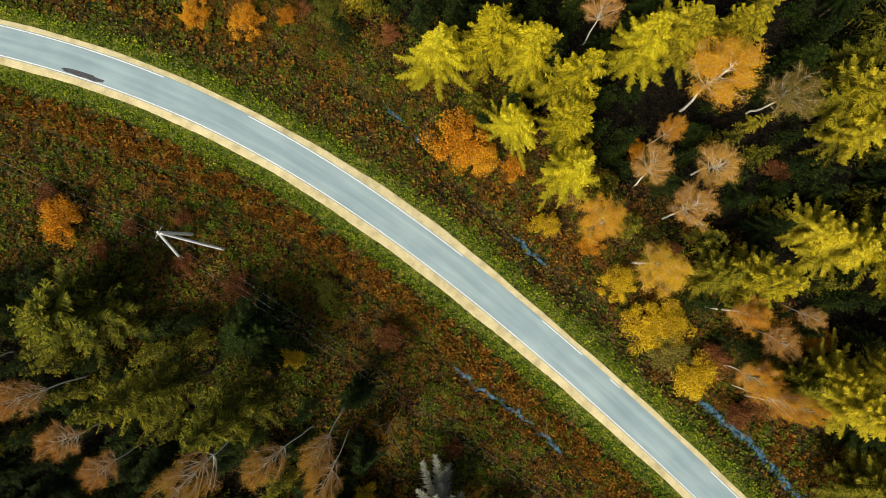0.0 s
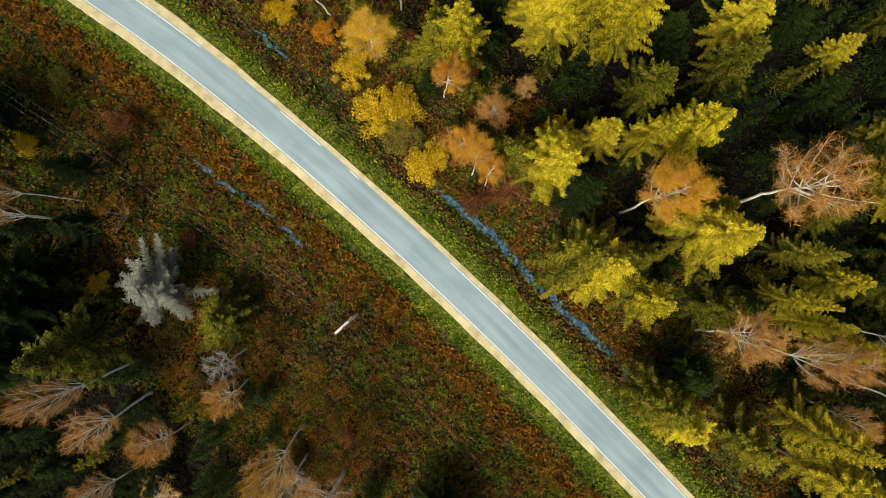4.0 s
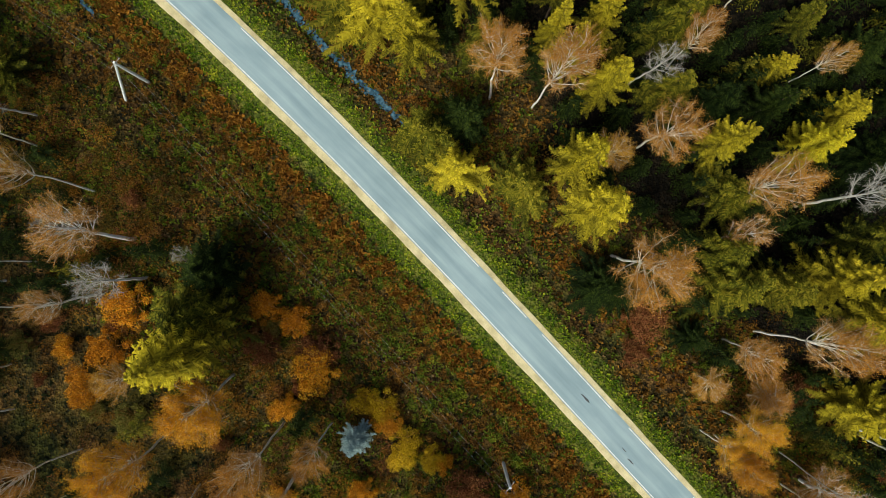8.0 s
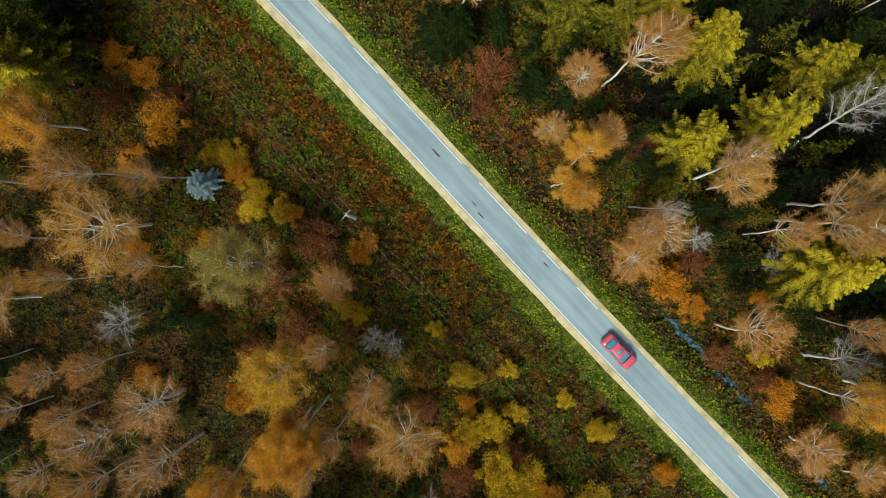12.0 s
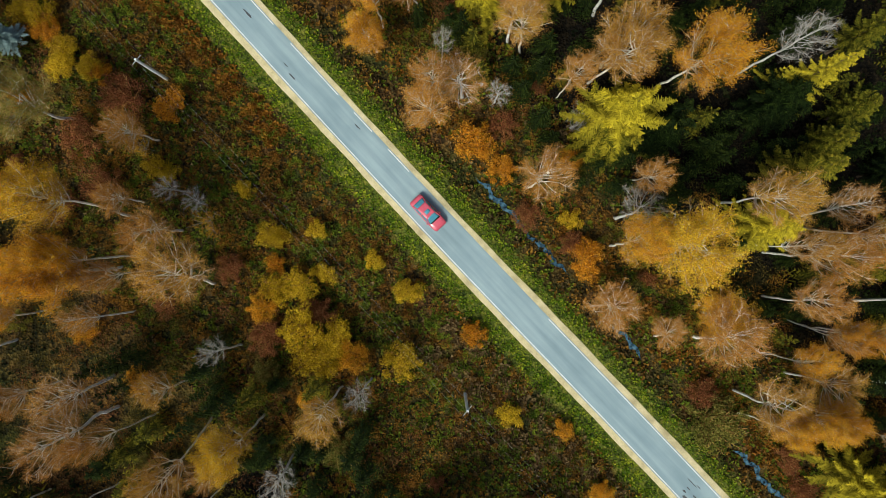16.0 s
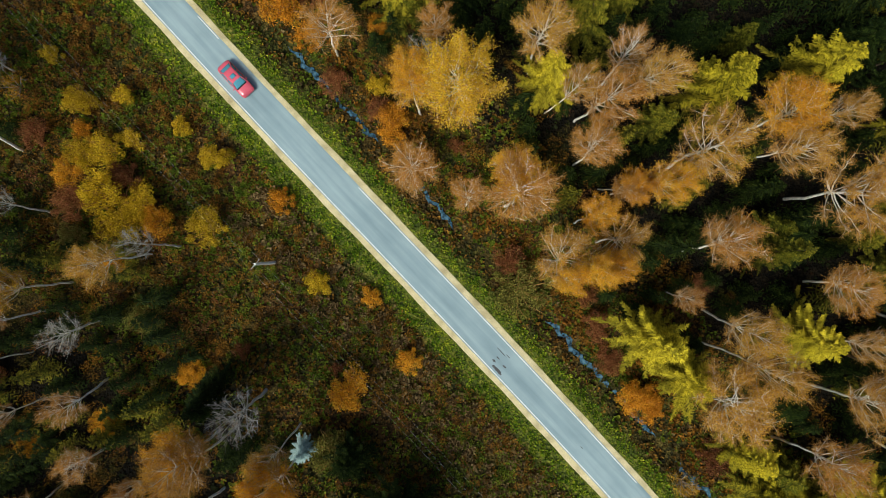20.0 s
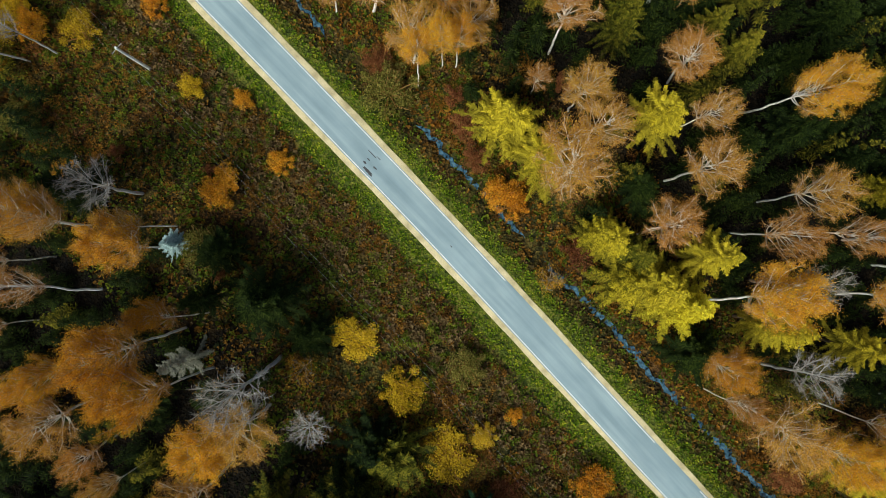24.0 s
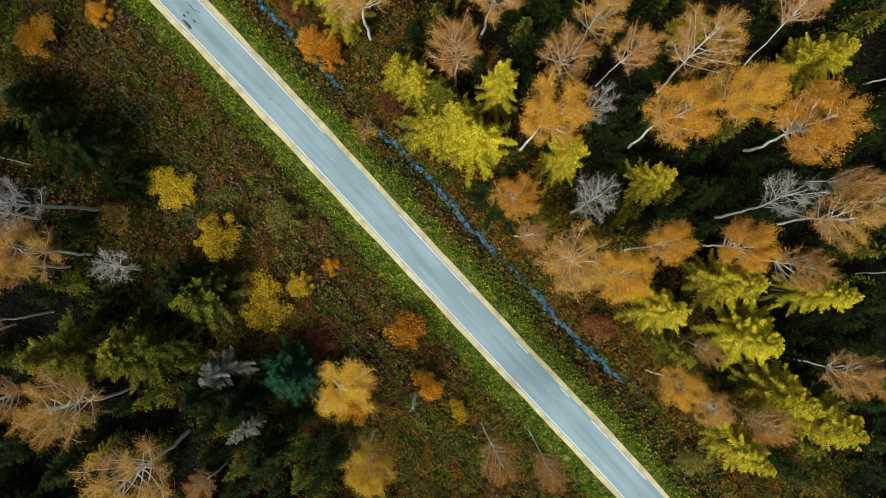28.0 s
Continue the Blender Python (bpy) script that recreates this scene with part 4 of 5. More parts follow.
bush(106.9, -93.8, 3.1, 1.9, "r")
bush(81.7, -106.1, 3.5, 2.2, "o")
bush(48.0, -94.7, 3.5, 2.2, "o")
bush(39.5, -86.0, 2.1, 1.1, "y")
bush(47.3, -69.7, 2.9, 1.8, "o")
bush(52.3, -74.1, 2.7, 1.6, "y")
bush(68.0, -96.7, 3.1, 1.9, "r")
bush(95.6, -103.8, 2.7, 1.6, "o")
bush(49.3, -89.7, 3.5, 2.2, "r")
bush(106.4, -91.0, 2.4, 1.4, "y")
bush(122.3, -113.6, 5.1, 3.5, "l")
bush(87.4, -106.9, 3.7, 2.4, "y")
bush(80.6, -116.5, 3.7, 2.4, "l")
bush(105.6, -114.6, 2.1, 1.1, "o")
bush(99.6, -113.0, 2.4, 1.4, "y")
bush(59.6, -85.2, 2.4, 1.4, "y")
bush(69.2, -87.4, 1.9, 1.0, "y")
bush(98.5, -85.4, 2.9, 1.8, "o")
bush(121.1, -110.3, 3.1, 1.9, "r")
bush(72.5, -104.2, 3.5, 2.2, "r")
bush(78.0, -101.7, 3.5, 2.2, "r")
bush(84.1, -95.5, 2.2, 1.3, "y")
bush(103.3, -124.7, 4.0, 2.6, "o")
bush(76.0, -128.8, 2.9, 1.8, "o")
bush(135.4, -125.4, 3.7, 2.4, "o")
bush(130.8, -117.8, 3.1, 1.9, "r")
bush(144.1, -131.9, 3.6, 2.3, "r")
bush(102.2, -131.9, 4.7, 3.2, "l")
bush(85.7, -123.1, 2.9, 1.8, "o")
bush(73.1, -98.9, 3.1, 1.9, "y")
bush(72.2, -92.6, 2.7, 1.6, "y")
bush(132.4, -121.5, 2.9, 1.8, "r")
bush(110.0, -121.7, 2.7, 1.6, "o")
bush(123.9, -147.8, 4.3, 2.8, "y")
bush(131.4, -145.4, 3.7, 2.4, "l")
bush(133.1, -153.2, 2.7, 1.6, "y")
bush(112.5, -145.4, 3.5, 2.2, "t")
bush(136.6, -151.1, 2.1, 1.1, "o")
bush(141.0, -135.4, 2.9, 1.8, "t")
bush(79.9, -104.4, 3.9, 2.5, "y")
bush(145.7, -158.4, 3.7, 2.4, "o")
bush(147.9, -164.8, 3.2, 2.0, "o")
bush(151.7, -167.9, 2.2, 1.3, "y")
bush(167.4, -158.1, 3.3, 2.1, "r")
bush(178.9, -173.5, 3.5, 2.2, "l")
bush(136.7, -126.9, 3.1, 1.9, "o")
bush(139.2, -167.0, 3.5, 2.2, "o")
birch(105.9, -151.1, 17.0, 3.6, "o")
birch(99.6, -157.9, 17.0, 3.0, "t")
birch(104.3, -156.3, 16.5, 3.2, "t")

# ---- young spruces past counting, which close the forest between and beyond the tall trees ----
def young_spruce(seed, coarse=1.0):
    """A coarse spruce of unit height and radius: triangles and how new their growth is, inner shade painted in."""
    rng = np.random.RandomState(seed)
    tri, tip_lit = [], []
    z = 0.08
    while z < 0.98:
        f = 1 - z
        for i in range(int((6 + 2 * f) / coarse ** 0.5)):
            az = rng.rand() * 6.283
            ln = (0.12 + 0.95 * f ** 0.8) * (0.6 + 0.5 * rng.rand())
            d, s = np.array([math.cos(az), math.sin(az), 0]), np.array([-math.sin(az), math.cos(az), 0])
            for k in range(1, 5):
                t = k / 4.5
                p = d * ln * t + np.array([0, 0, z + 0.03 * t - 0.1 * ln * t * t])
                tw = 0.3 * ln * math.sin(math.pi * (0.2 + 0.75 * t)) * (0.8 + 0.4 * rng.rand())
                for sg in (-1, 1):
                    tri.append((p - d * 0.045 * coarse, p + s * sg * tw + d * tw * 0.8 - np.array([0, 0, 0.012]), p + d * 0.055 * coarse))
                    tip_lit.append(t * 0.9)
        z += (0.075 + 0.02 * rng.rand()) * coarse
    return np.array(tri), np.array(tip_lit)


# further trees where the forest is open to the sky between the listed ones
more = random.Random(77)
stand = [(o.matrix_world.translation.x, o.matrix_world.translation.y) for o in scene.objects if o.name.startswith(("spruce_tree", "birch_tree", "bush"))]
for i in range(1300):
    u_, right = more.uniform(-50, 250), more.random() < 0.62
    o_ = more.uniform(19, 58) if right else -more.uniform(29, 58)
    x_, y_ = on_road(np.array([u_]), np.array([o_]))[0]
    if min((x_ - a) ** 2 + (y_ - c) ** 2 for a, c in stand) < more.uniform(3.9, 5.6) ** 2:
        continue
    stand.append((x_, y_))
    r_ = more.uniform(1.7, 2.6)
    if not right and 25 < u_ < 150:
        birch(float(x_), float(y_), more.uniform(10, 15), r_, more.choice("wppt"))
    elif more.random() < (0.9 if u_ < 75 and right else 0.8):
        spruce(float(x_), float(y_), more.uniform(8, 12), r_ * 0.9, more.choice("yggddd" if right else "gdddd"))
    else:
        birch(float(x_), float(y_), more.uniform(10, 14), r_, more.choice("tpp"))


# bushes of alder, willow and young birch on the open ground
for u0, u1, o0, o1, count, tints in ((40, 150, -46, -15, 50, "oorrrl"), (95, 205, 9.5, 24, 24, "orrrl"), (150, 250, -26, -14, 12, "rrl"), (-30, 40, 10.5, 22, 16, "orr"), (-40, 40, -20, -10, 8, "rrg")):
    for i in range(count):
        x_, y_ = on_road(np.array([more.uniform(u0, u1)]), np.array([more.uniform(o0, o1)]))[0]
        r_ = more.uniform(0.8, 2.1)
        if min((x_ - a) ** 2 + (y_ - c) ** 2 for a, c in stand) < (1.1 + r_) ** 2:
            continue
        stand.append((x_, y_))
        bush(float(x_), float(y_), 1.0 + r_ * more.uniform(0.7, 1.2), r_, more.choice(tints))


YOUNG = [young_spruce(300 + i) for i in range(4)]
FAR_YOUNG = [young_spruce(310 + i, 1.9) for i in range(3)]
taken = [(o.matrix_world.translation.x, o.matrix_world.translation.y, 3.0 * o.matrix_world.to_scale().x) for o in scene.objects if o.name.startswith(("spruce_tree", "birch_tree"))]
fill = random.Random(21)
spots_ = np.zeros((16000, 3))
spots_[:len(taken)] = taken
full_ = len(taken)
tris, lit_tips, tones = [], [], []
for i in range(11000):
    u_ = fill.uniform(-95, 315)
    o_ = fill.uniform(13, 105) if fill.random() < 0.55 else -fill.uniform(21, 105)
    if abs(o_) < (14 if o_ > 0 else 24) + 4 * math.sin(u_ * 0.08 + (2 if o_ > 0 else 0)) + 3 * math.sin(u_ * 0.31):
        continue
    if -54 < o_ < 0 and 48 < u_ < 122 and fill.random() < 0.9:
        continue
    x_, y_ = on_road(np.array([u_]), np.array([o_]))[0]
    near_ = spots_[:full_]
    room = float((np.hypot(x_ - near_[:, 0], y_ - near_[:, 1]) - near_[:, 2] * 0.38).min())
    if room < (0.7 if abs(o_) < 58 else 2.2):
        continue
    edge = abs(o_) > 50
    h_, r_ = (fill.uniform(10, 17), fill.uniform(2.2, 3.2)) if edge else (fill.uniform(4, 9.5), fill.uniform(1.4, 2.3))
    a_ = fill.uniform(0, 6.28)
    T, fr = fill.choice(YOUNG if abs(o_) < 58 and -62 < u_ < 280 else FAR_YOUNG)
    ca, sa = math.cos(a_), math.sin(a_)
    P_ = np.stack([(T[..., 0] * ca - T[..., 1] * sa) * r_ + x_, (T[..., 0] * sa + T[..., 1] * ca) * r_ + y_, T[..., 2] * h_ + ground_at(x_, y_)], -1)
    tris.append(P_)
    lit_tips.append(fr)
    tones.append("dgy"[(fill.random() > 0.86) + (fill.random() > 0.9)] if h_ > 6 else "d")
    spots_[full_] = (x_, y_, r_ * (1.5 if abs(o_) < 58 else 1.9))
    full_ += 1
# the dark tint carries the gaps' shade in its colour
for tone, words in (("d", "thicket of dark young spruces between the tall trees, shade in their colour"), ("g", "green young spruces between the tall trees"), ("y", "yellow-green young spruces catching the light")):
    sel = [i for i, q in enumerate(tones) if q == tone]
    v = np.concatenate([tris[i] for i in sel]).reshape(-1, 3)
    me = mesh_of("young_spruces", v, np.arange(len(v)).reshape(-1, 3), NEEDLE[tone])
    me.attributes.new("tip", "FLOAT", "FACE").data.foreach_set("value", np.concatenate([lit_tips[i] for i in sel]))
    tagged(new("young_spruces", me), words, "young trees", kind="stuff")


# ---- scrub of young birch and alder at the forest edges, past counting ----
def scrub(name, label, spans, count, tints, seed, low=0.7, tall=1.2, grow=2.6, leaf=0.115):
    rng = np.random.RandomState(seed)
    cells = [[], [], []]
    for i in range(count):
        u0, u1, o0, o1 = spans[rng.randint(len(spans))]
        u_, o_ = u0 + (u1 - u0) * rng.rand(), o0 + (o1 - o0) * rng.rand()
        x_, y_ = on_road(np.array([u_]), np.array([o_]))[0]
        r, h = low * (1 + 1.4 * rng.rand()), tall + grow * rng.rand() ** 1.5
        k = int(11 * r / leaf)
        d = rng.normal(size=(k, 3))
        d /= np.linalg.norm(d, axis=1)[:, None]
        c = d * (0.35 + 0.65 * rng.rand(k, 1) ** 0.5) * (r, r, h * 0.42) + (x_, y_, ground_at(x_, y_) + h * 0.55)
        c[:, :2] += 0.25 * r * np.sin(c[:, 1::-1] * 3 + i)
        pick_ = 0 if patchy(np.array([x_]), np.array([y_]), 0.9, seed)[0] + 0.1 * rng.normal() > 0.5 else 1
        cells[pick_ if rng.rand() > 0.12 else 2].append(c)
    for tint, c in zip(tints, cells):
        c = np.concatenate(c)
        me = leaves_mesh(name, c, leaf, rng, tint, 0.35, 0.8)
        tagged(new(name, me), label, "scrub", kind="stuff")

# ---- undergrowth: plants past counting ----
def plants(name, label, category, x, y, size, height, blades, material, seed, width=0.22, spread_=0.9):
    """Tufts of arching leaf blades, joined into one sheet of plants."""
    rng = np.random.RandomState(seed)
    k = len(x)
    z = ground_height(x, y)
    base = np.repeat(np.column_stack([x, y, z - 0.03]), blades, 0)
    sz, hh = np.repeat(size, blades), np.repeat(height, blades)
    n = k * blades
    a = rng.rand(n) * 6.283
    d = np.column_stack([np.cos(a), np.sin(a), np.zeros(n)])
    s = np.column_stack([-d[:, 1], d[:, 0], np.zeros(n)])
    reach = (sz * spread_ * (0.25 + 0.75 * rng.rand(n)))[:, None]
    root_ = base + d * reach * 0.25 * rng.rand(n, 1)
    up = np.column_stack([np.zeros(n), np.zeros(n), hh * (0.55 + 0.6 * rng.rand(n))])
    tip = root_ + d * reach + up * (0.55 + 0.45 * rng.rand(n, 1))
    mid = root_ + d * reach * 0.5 + up
    w = s * (sz * width * (0.6 + 0.8 * rng.rand(n)))[:, None]
    v = np.stack([root_, mid - w, tip, mid + w], 1).reshape(-1, 3)
    me = mesh_of(name, v, np.arange(n * 4).reshape(n, 4), material)
    return tagged(new(name, me), label, category, kind="stuff")


def patchy(x, y, s, seed):
    """Patches over the ground, 0 to 1."""
    g = np.random.RandomState(seed)
    out = np.zeros_like(x)
    for i in range(5):
        a, f = g.rand() * 6.28, (0.6 + 0.9 * g.rand()) / s
        out += np.sin(x * f * math.cos(a) + y * f * math.sin(a) + g.rand() * 6 + 1.7 * np.sin(x * f * 0.7 * math.sin(a) - y * f * 0.6 * math.cos(a) + i))
    return 0.5 + out / 6


def scatter(count, lo, hi, seed, u0=-62.0, u1=262.0):
    g = np.random.RandomState(seed)
    u = u0 + (u1 - u0) * g.rand(count)
    o = lo + (hi - lo) * g.rand(count)
    p = on_road(u, o)
    return p[:, 0], p[:, 1], u, o, g


HEATH = leaf_material("heath_rust", ((0.25, (0.0258, 0.012, 0.00344)), (0.42, (0.112, 0.0568, 0.0103)), (0.58, (0.241, 0.12, 0.0172)), (0.8, (0.327, 0.189, 0.0258))), 0.0, 0.3, 0.8, None, 0.1)
WEEDS = leaf_material("weeds_green", ((0.25, (0.0163, 0.0325, 0.00464)), (0.5, (0.0989, 0.139, 0.0104)), (0.8, (0.215, 0.232, 0.0172))), 0.0, 0.3, 0.6, None, 0.1)
BROWNS = leaf_material("weeds_brown", ((0.1, (0.0201, 0.0128, 0.00644)), (0.5, (0.0604, 0.0402, 0.0145)), (0.9, (0.12, 0.0886, 0.0282))), 0.0, 0.3, 0.2)
VERGE = leaf_material("verge_grass", ((0.2, (0.012, 0.035, 0.003)), (0.42, (0.075, 0.14, 0.007)), (0.62, (0.22, 0.28, 0.012)), (0.9, (0.52, 0.47, 0.035))), 0.0, 0.35, 0.45, None, 0.4)
STRAW = leaf_material("dry_grass", ((0.1, (0.0936, 0.0576, 0.0216)), (0.5, (0.187, 0.122, 0.0504)), (0.9, (0.288, 0.209, 0.0936))), 0.0, 0.3, 0.3)

# floor plants coloured almost black to stand for the shade under the canopy
FLOOR_SHADED = leaf_material("floor_plants", ((0.1, (0.004, 0.007, 0.003)), (0.5, (0.012, 0.017, 0.005)), (0.9, (0.035, 0.035, 0.01))), 0.0, 0.3, 0.2)
SCRUB_TAN = leaf_material("scrub_tan", ((0.1, (0.068, 0.0255, 0.0051)), (0.5, (0.255, 0.115, 0.0119)), (0.9, (0.442, 0.23, 0.0255))), 0.0, 0.35, 0.5, None, 0.3)
SCRUB_OLIVE = leaf_material("scrub_olive", ((0.1, (0.036, 0.0324, 0.0072)), (0.5, (0.101, 0.0792, 0.013)), (0.9, (0.202, 0.144, 0.0252))), 0.0, 0.35, 0.2)
scrub("birch_scrub", "rust and tan scrub of young birch at the forest edge", ((40, 150, -62, -24), (45, 150, -44, -18), (60, 150, -50, -17), (95, 200, 9.5, 24), (-35, 40, 10.5, 24), (-60, -20, 10, 30), (215, 262, 10, 22), (20, 50, -30, -16), (195, 255, -24, -12)), 2600, (SCRUB_TAN, SCRUB_OLIVE, LEAF["r"]), 401, 0.6, 1.0, 2.4, 0.085)

SHRUB_GREEN = leaf_material("shrub_green", ((0.25, (0.0134, 0.0313, 0.00447)), (0.48, (0.0839, 0.129, 0.0101)), (0.75, (0.291, 0.302, 0.0224))), 0.0, 0.35, 1.1, None, 0.13)
SHRUB_DARK = leaf_material("shrub_brown", ((0.25, (0.0172, 0.00946, 0.00344)), (0.48, (0.138, 0.0645, 0.0103)), (0.75, (0.396, 0.189, 0.0258))), 0.0, 0.35, 1.1, None, 0.13)
scrub("low_shrubs", "low mounds of withered shrubs on the open heath", ((-55, 258, -24, -5.4), (-55, 258, -14, -5.4), (-55, 258, 7.8, 15), (40, 150, -34, -8)), 9000, (SHRUB_GREEN, SHRUB_DARK, HEATH), 402, 0.28, 0.25, 0.75, 0.085)

# grass verges along both shoulders
x, y, u, o, g = scatter(34000, 2.2, 7.0, 101)
sg = np.where(g.rand(len(u)) < 0.5, -1.0, 1.0)
inner = np.where(sg < 0, HALF + 0.05 + shoulder_left(u), HALF + 0.05 + shoulder_right(u))
outer = np.where(sg < 0, 4.75, 4.35) + 0.5 * wob(u * sg, 14, 11, 6, 23)
ok = (o > inner + 0.12 * g.rand(len(u))) & (o < outer + 0.35 * g.normal(size=len(u)))
p = on_road(u[ok], (o * sg)[ok])
near = smooth01((o - inner)[ok] / 1.2)
plants("verge_grass", "green roadside grass and low weeds along the shoulder", "grass", p[:, 0], p[:, 1], 0.16 + 0.26 * near * g.rand(len(p)), 0.07 + 0.2 * near, 5, VERGE, 102, 0.3)

# heath, weeds and dry grass of the open strips and clearings
for seed, name, label, cat, count, size, mat_, low, pat in (
        (111, "heath_plants", "rust-brown autumn heath and bracken", "undergrowth", 130000, (0.2, 0.3), HEATH, 0.52, 3.0),
        (112, "green_weeds", "dark green weeds among the heath", "undergrowth", 150000, (0.2, 0.28), WEEDS, 0.51, 4.0),
        (113, "brown_weeds", "withered brown weeds and litter", "undergrowth", 60000, (0.22, 0.3), BROWNS, 0.5, 5.0),
        (114, "dry_grass", "tufts of pale dry grass", "grass", 14000, (0.22, 0.3), STRAW, 0.6, 3.0)):
    x, y, u, o, g = scatter(count, -33, 20, seed)
    keep = (np.abs(o) > np.where(o < 0, 4.4, 4.0) + g.rand(len(o))) & (0.5 * patchy(x, y, 0.24, seed) + 0.3 * patchy(x, y, 0.6, seed + 7) + 0.35 * (patchy(x, y, pat, seed + 9) - 0.5) + 0.1 + 0.06 * g.normal(size=len(o)) > low)
    keep &= (np.abs(o - ditch_right(u)) > 0.02 + 0.5 * g.rand(len(o))) & (np.abs(o - ditch_left(u)) > 0.5 * g.rand(len(o)))
    x, y, k = x[keep], y[keep], int(keep.sum())
    plants(name, label, cat, x, y, size[0] + size[1] * g.rand(k), 0.18 + 0.45 * g.rand(k) ** 2, 4, mat_, seed + 50, 0.3)

# a belt of rust-red bracken behind the south-western verge, and one of bleached tall grass further on
RUST = leaf_material("bracken_orange", ((0.25, (0.04, 0.0144, 0.0032)), (0.45, (0.192, 0.076, 0.0096)), (0.62, (0.336, 0.152, 0.016)), (0.85, (0.44, 0.24, 0.032))), 0.0, 0.3, 0.9, None, 0.12)
for seed, name, label, cat, count, u0, u1, lo, hi, mat_, low in (
        (131, "bracken_belt", "rust-orange bracken along the roadside ditch", "undergrowth", 26000, -60, 110, -9.6, -4.9, RUST, 0.47),
        (132, "bracken_belt", "rust-orange bracken along the roadside ditch", "undergrowth", 16000, -60, 262, 6.2, 12.0, RUST, 0.52),
        (133, "tall_dry_grass", "bleached tan grass in loose tufts", "grass", 11000, 138, 222, -12.0, -5.4, STRAW, 0.5)):
    x, y, u, o, g = scatter(count, lo, hi, seed, u0, u1)
    edge_ = np.minimum(o - lo, hi - o) / 1.4
    keep = (0.5 * patchy(x, y, 0.22, seed) + 0.5 * patchy(x, y, 0.55, seed + 7) + 0.06 * g.normal(size=len(o)) > low + 0.2 * (1 - smooth01(edge_)))
    keep &= (np.abs(o - ditch_right(u)) > 0.9) & (np.abs(o - ditch_left(u)) > 0.55)
    x, y, k = x[keep], y[keep], int(keep.sum())
    plants(name, label, cat, x, y, 0.24 + 0.3 * g.rand(k), 0.25 + 0.5 * g.rand(k) ** 2, 4, mat_, seed + 50, 0.28)

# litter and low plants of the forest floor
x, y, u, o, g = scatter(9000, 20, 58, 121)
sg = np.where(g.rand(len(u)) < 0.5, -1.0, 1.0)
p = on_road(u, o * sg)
plants("forest_floor_plants", "low plants and litter on the forest floor, canopy shade in their colour", "undergrowth", p[:, 0], p[:, 1], 0.4 + 0.4 * g.rand(len(p)), 0.15 + 0.3 * g.rand(len(p)), 4, FLOOR_SHADED, 122, 0.3)

# ---- water in the ditches ----
m, n, l, b = graph("ditch_water", 0.12, 0.6)
# pale blue blotches paint the sky's reflection and glints into the base colour
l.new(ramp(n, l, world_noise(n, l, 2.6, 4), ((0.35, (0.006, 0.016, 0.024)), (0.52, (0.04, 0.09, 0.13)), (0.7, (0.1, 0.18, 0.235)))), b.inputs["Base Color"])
bump(n, l, b, world_noise(n, l, 4.0, 4), 0.4, 0.06)
WATER = m


def ditch_water(name, spans, middle, seed):
    ob = None
    for a_, c_, w_ in spans:
        u = np.arange(a_, c_, 0.2)
        taper = smooth01((u - a_) / 2) * smooth01((c_ - u) / 2)
        wl, wr = (w_ * 0.95 * taper * np.clip(0.5 + 1.1 * wob(u, seed + i, 2.3, 1.1, 7.7) + 0.2 * wob(u, seed + 5 + i, 1.3, 0.6), 0.5, 1.4) for i in (0, 2))
        mid = middle(u) + 0.3 * wob(u, seed + 1, 4.7, 2.2)
        p = on_road(u, mid)
        z = float(np.median(ground_height(p[:, 0], p[:, 1]))) + 0.2
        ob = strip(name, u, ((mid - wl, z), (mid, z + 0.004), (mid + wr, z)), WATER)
        tagged(ob, "narrow strip of still ditch water with reflected sky painted into its colour", "water", kind="structure")


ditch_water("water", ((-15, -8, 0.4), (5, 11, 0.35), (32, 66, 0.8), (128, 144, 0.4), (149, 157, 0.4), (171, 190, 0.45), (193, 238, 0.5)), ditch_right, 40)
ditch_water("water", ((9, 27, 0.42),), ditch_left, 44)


# ---- tar, oil and cracks on the asphalt ----
def blotch(u0, o0, ru, ro, seed, name="tar_patch", label="dark worn tar patch in the asphalt"):
    rng = np.random.RandomState(seed)
    k = 18
    a = np.arange(k) * 2 * np.pi / k
    r = 0.65 + 0.5 * rng.rand(k)
    uu, oo = u0 + ru * r * np.cos(a), np.clip(o0 + ro * r * np.sin(a), -HALF + 0.07, HALF - 0.07)
    p = on_road(uu, oo)
    z = 0.075 - 0.03 * np.abs(oo) / (HALF + 0.16) + 0.004
    c = on_road(np.array([u0]), np.array([o0]))[0]
    v = [(*c, 0.075 - 0.03 * abs(o0) / (HALF + 0.16) + 0.005)] + [(*q, h_) for q, h_ in zip(p, z)]
    ob = new(name, mesh_of(name, v, [(0, 1 + i, 1 + (i + 1) % k) for i in range(k)], TAR))
    ob.parent = road
    return tagged(ob, label)


blotch(-44.0, -1.25, 2.6, 0.42, 1, "oil_stain", "dark irregular oil stain beside the edge line")
for args in ((171.6, -1.2, 0.9, 0.22, 2), (170.6, -0.75, 0.3, 0.12, 3), (171.9, -0.35, 0.28, 0.1, 4), (170.7, -0.2, 0.3, 0.08, 5), (170.5, 0.55, 0.8, 0.06, 6), (171.4, 0.75, 0.4, 0.05, 7),
             (114.8, 0.85, 0.45, 0.08, 8), (105.6, -0.75, 0.6, 0.1, 9), (96.9, 0.35, 0.8, 0.12, 10), (104.2, -0.4, 0.4, 0.06, 11), (184.6, -0.2, 0.2, 0.05, 12)):
    blotch(*args)


# ---- the power line on pale poles ----
IRON = bark_material("galvanised_iron", (0.6, 0.6, 0.58), (0.42, 0.42, 0.42), 9, 0.5)
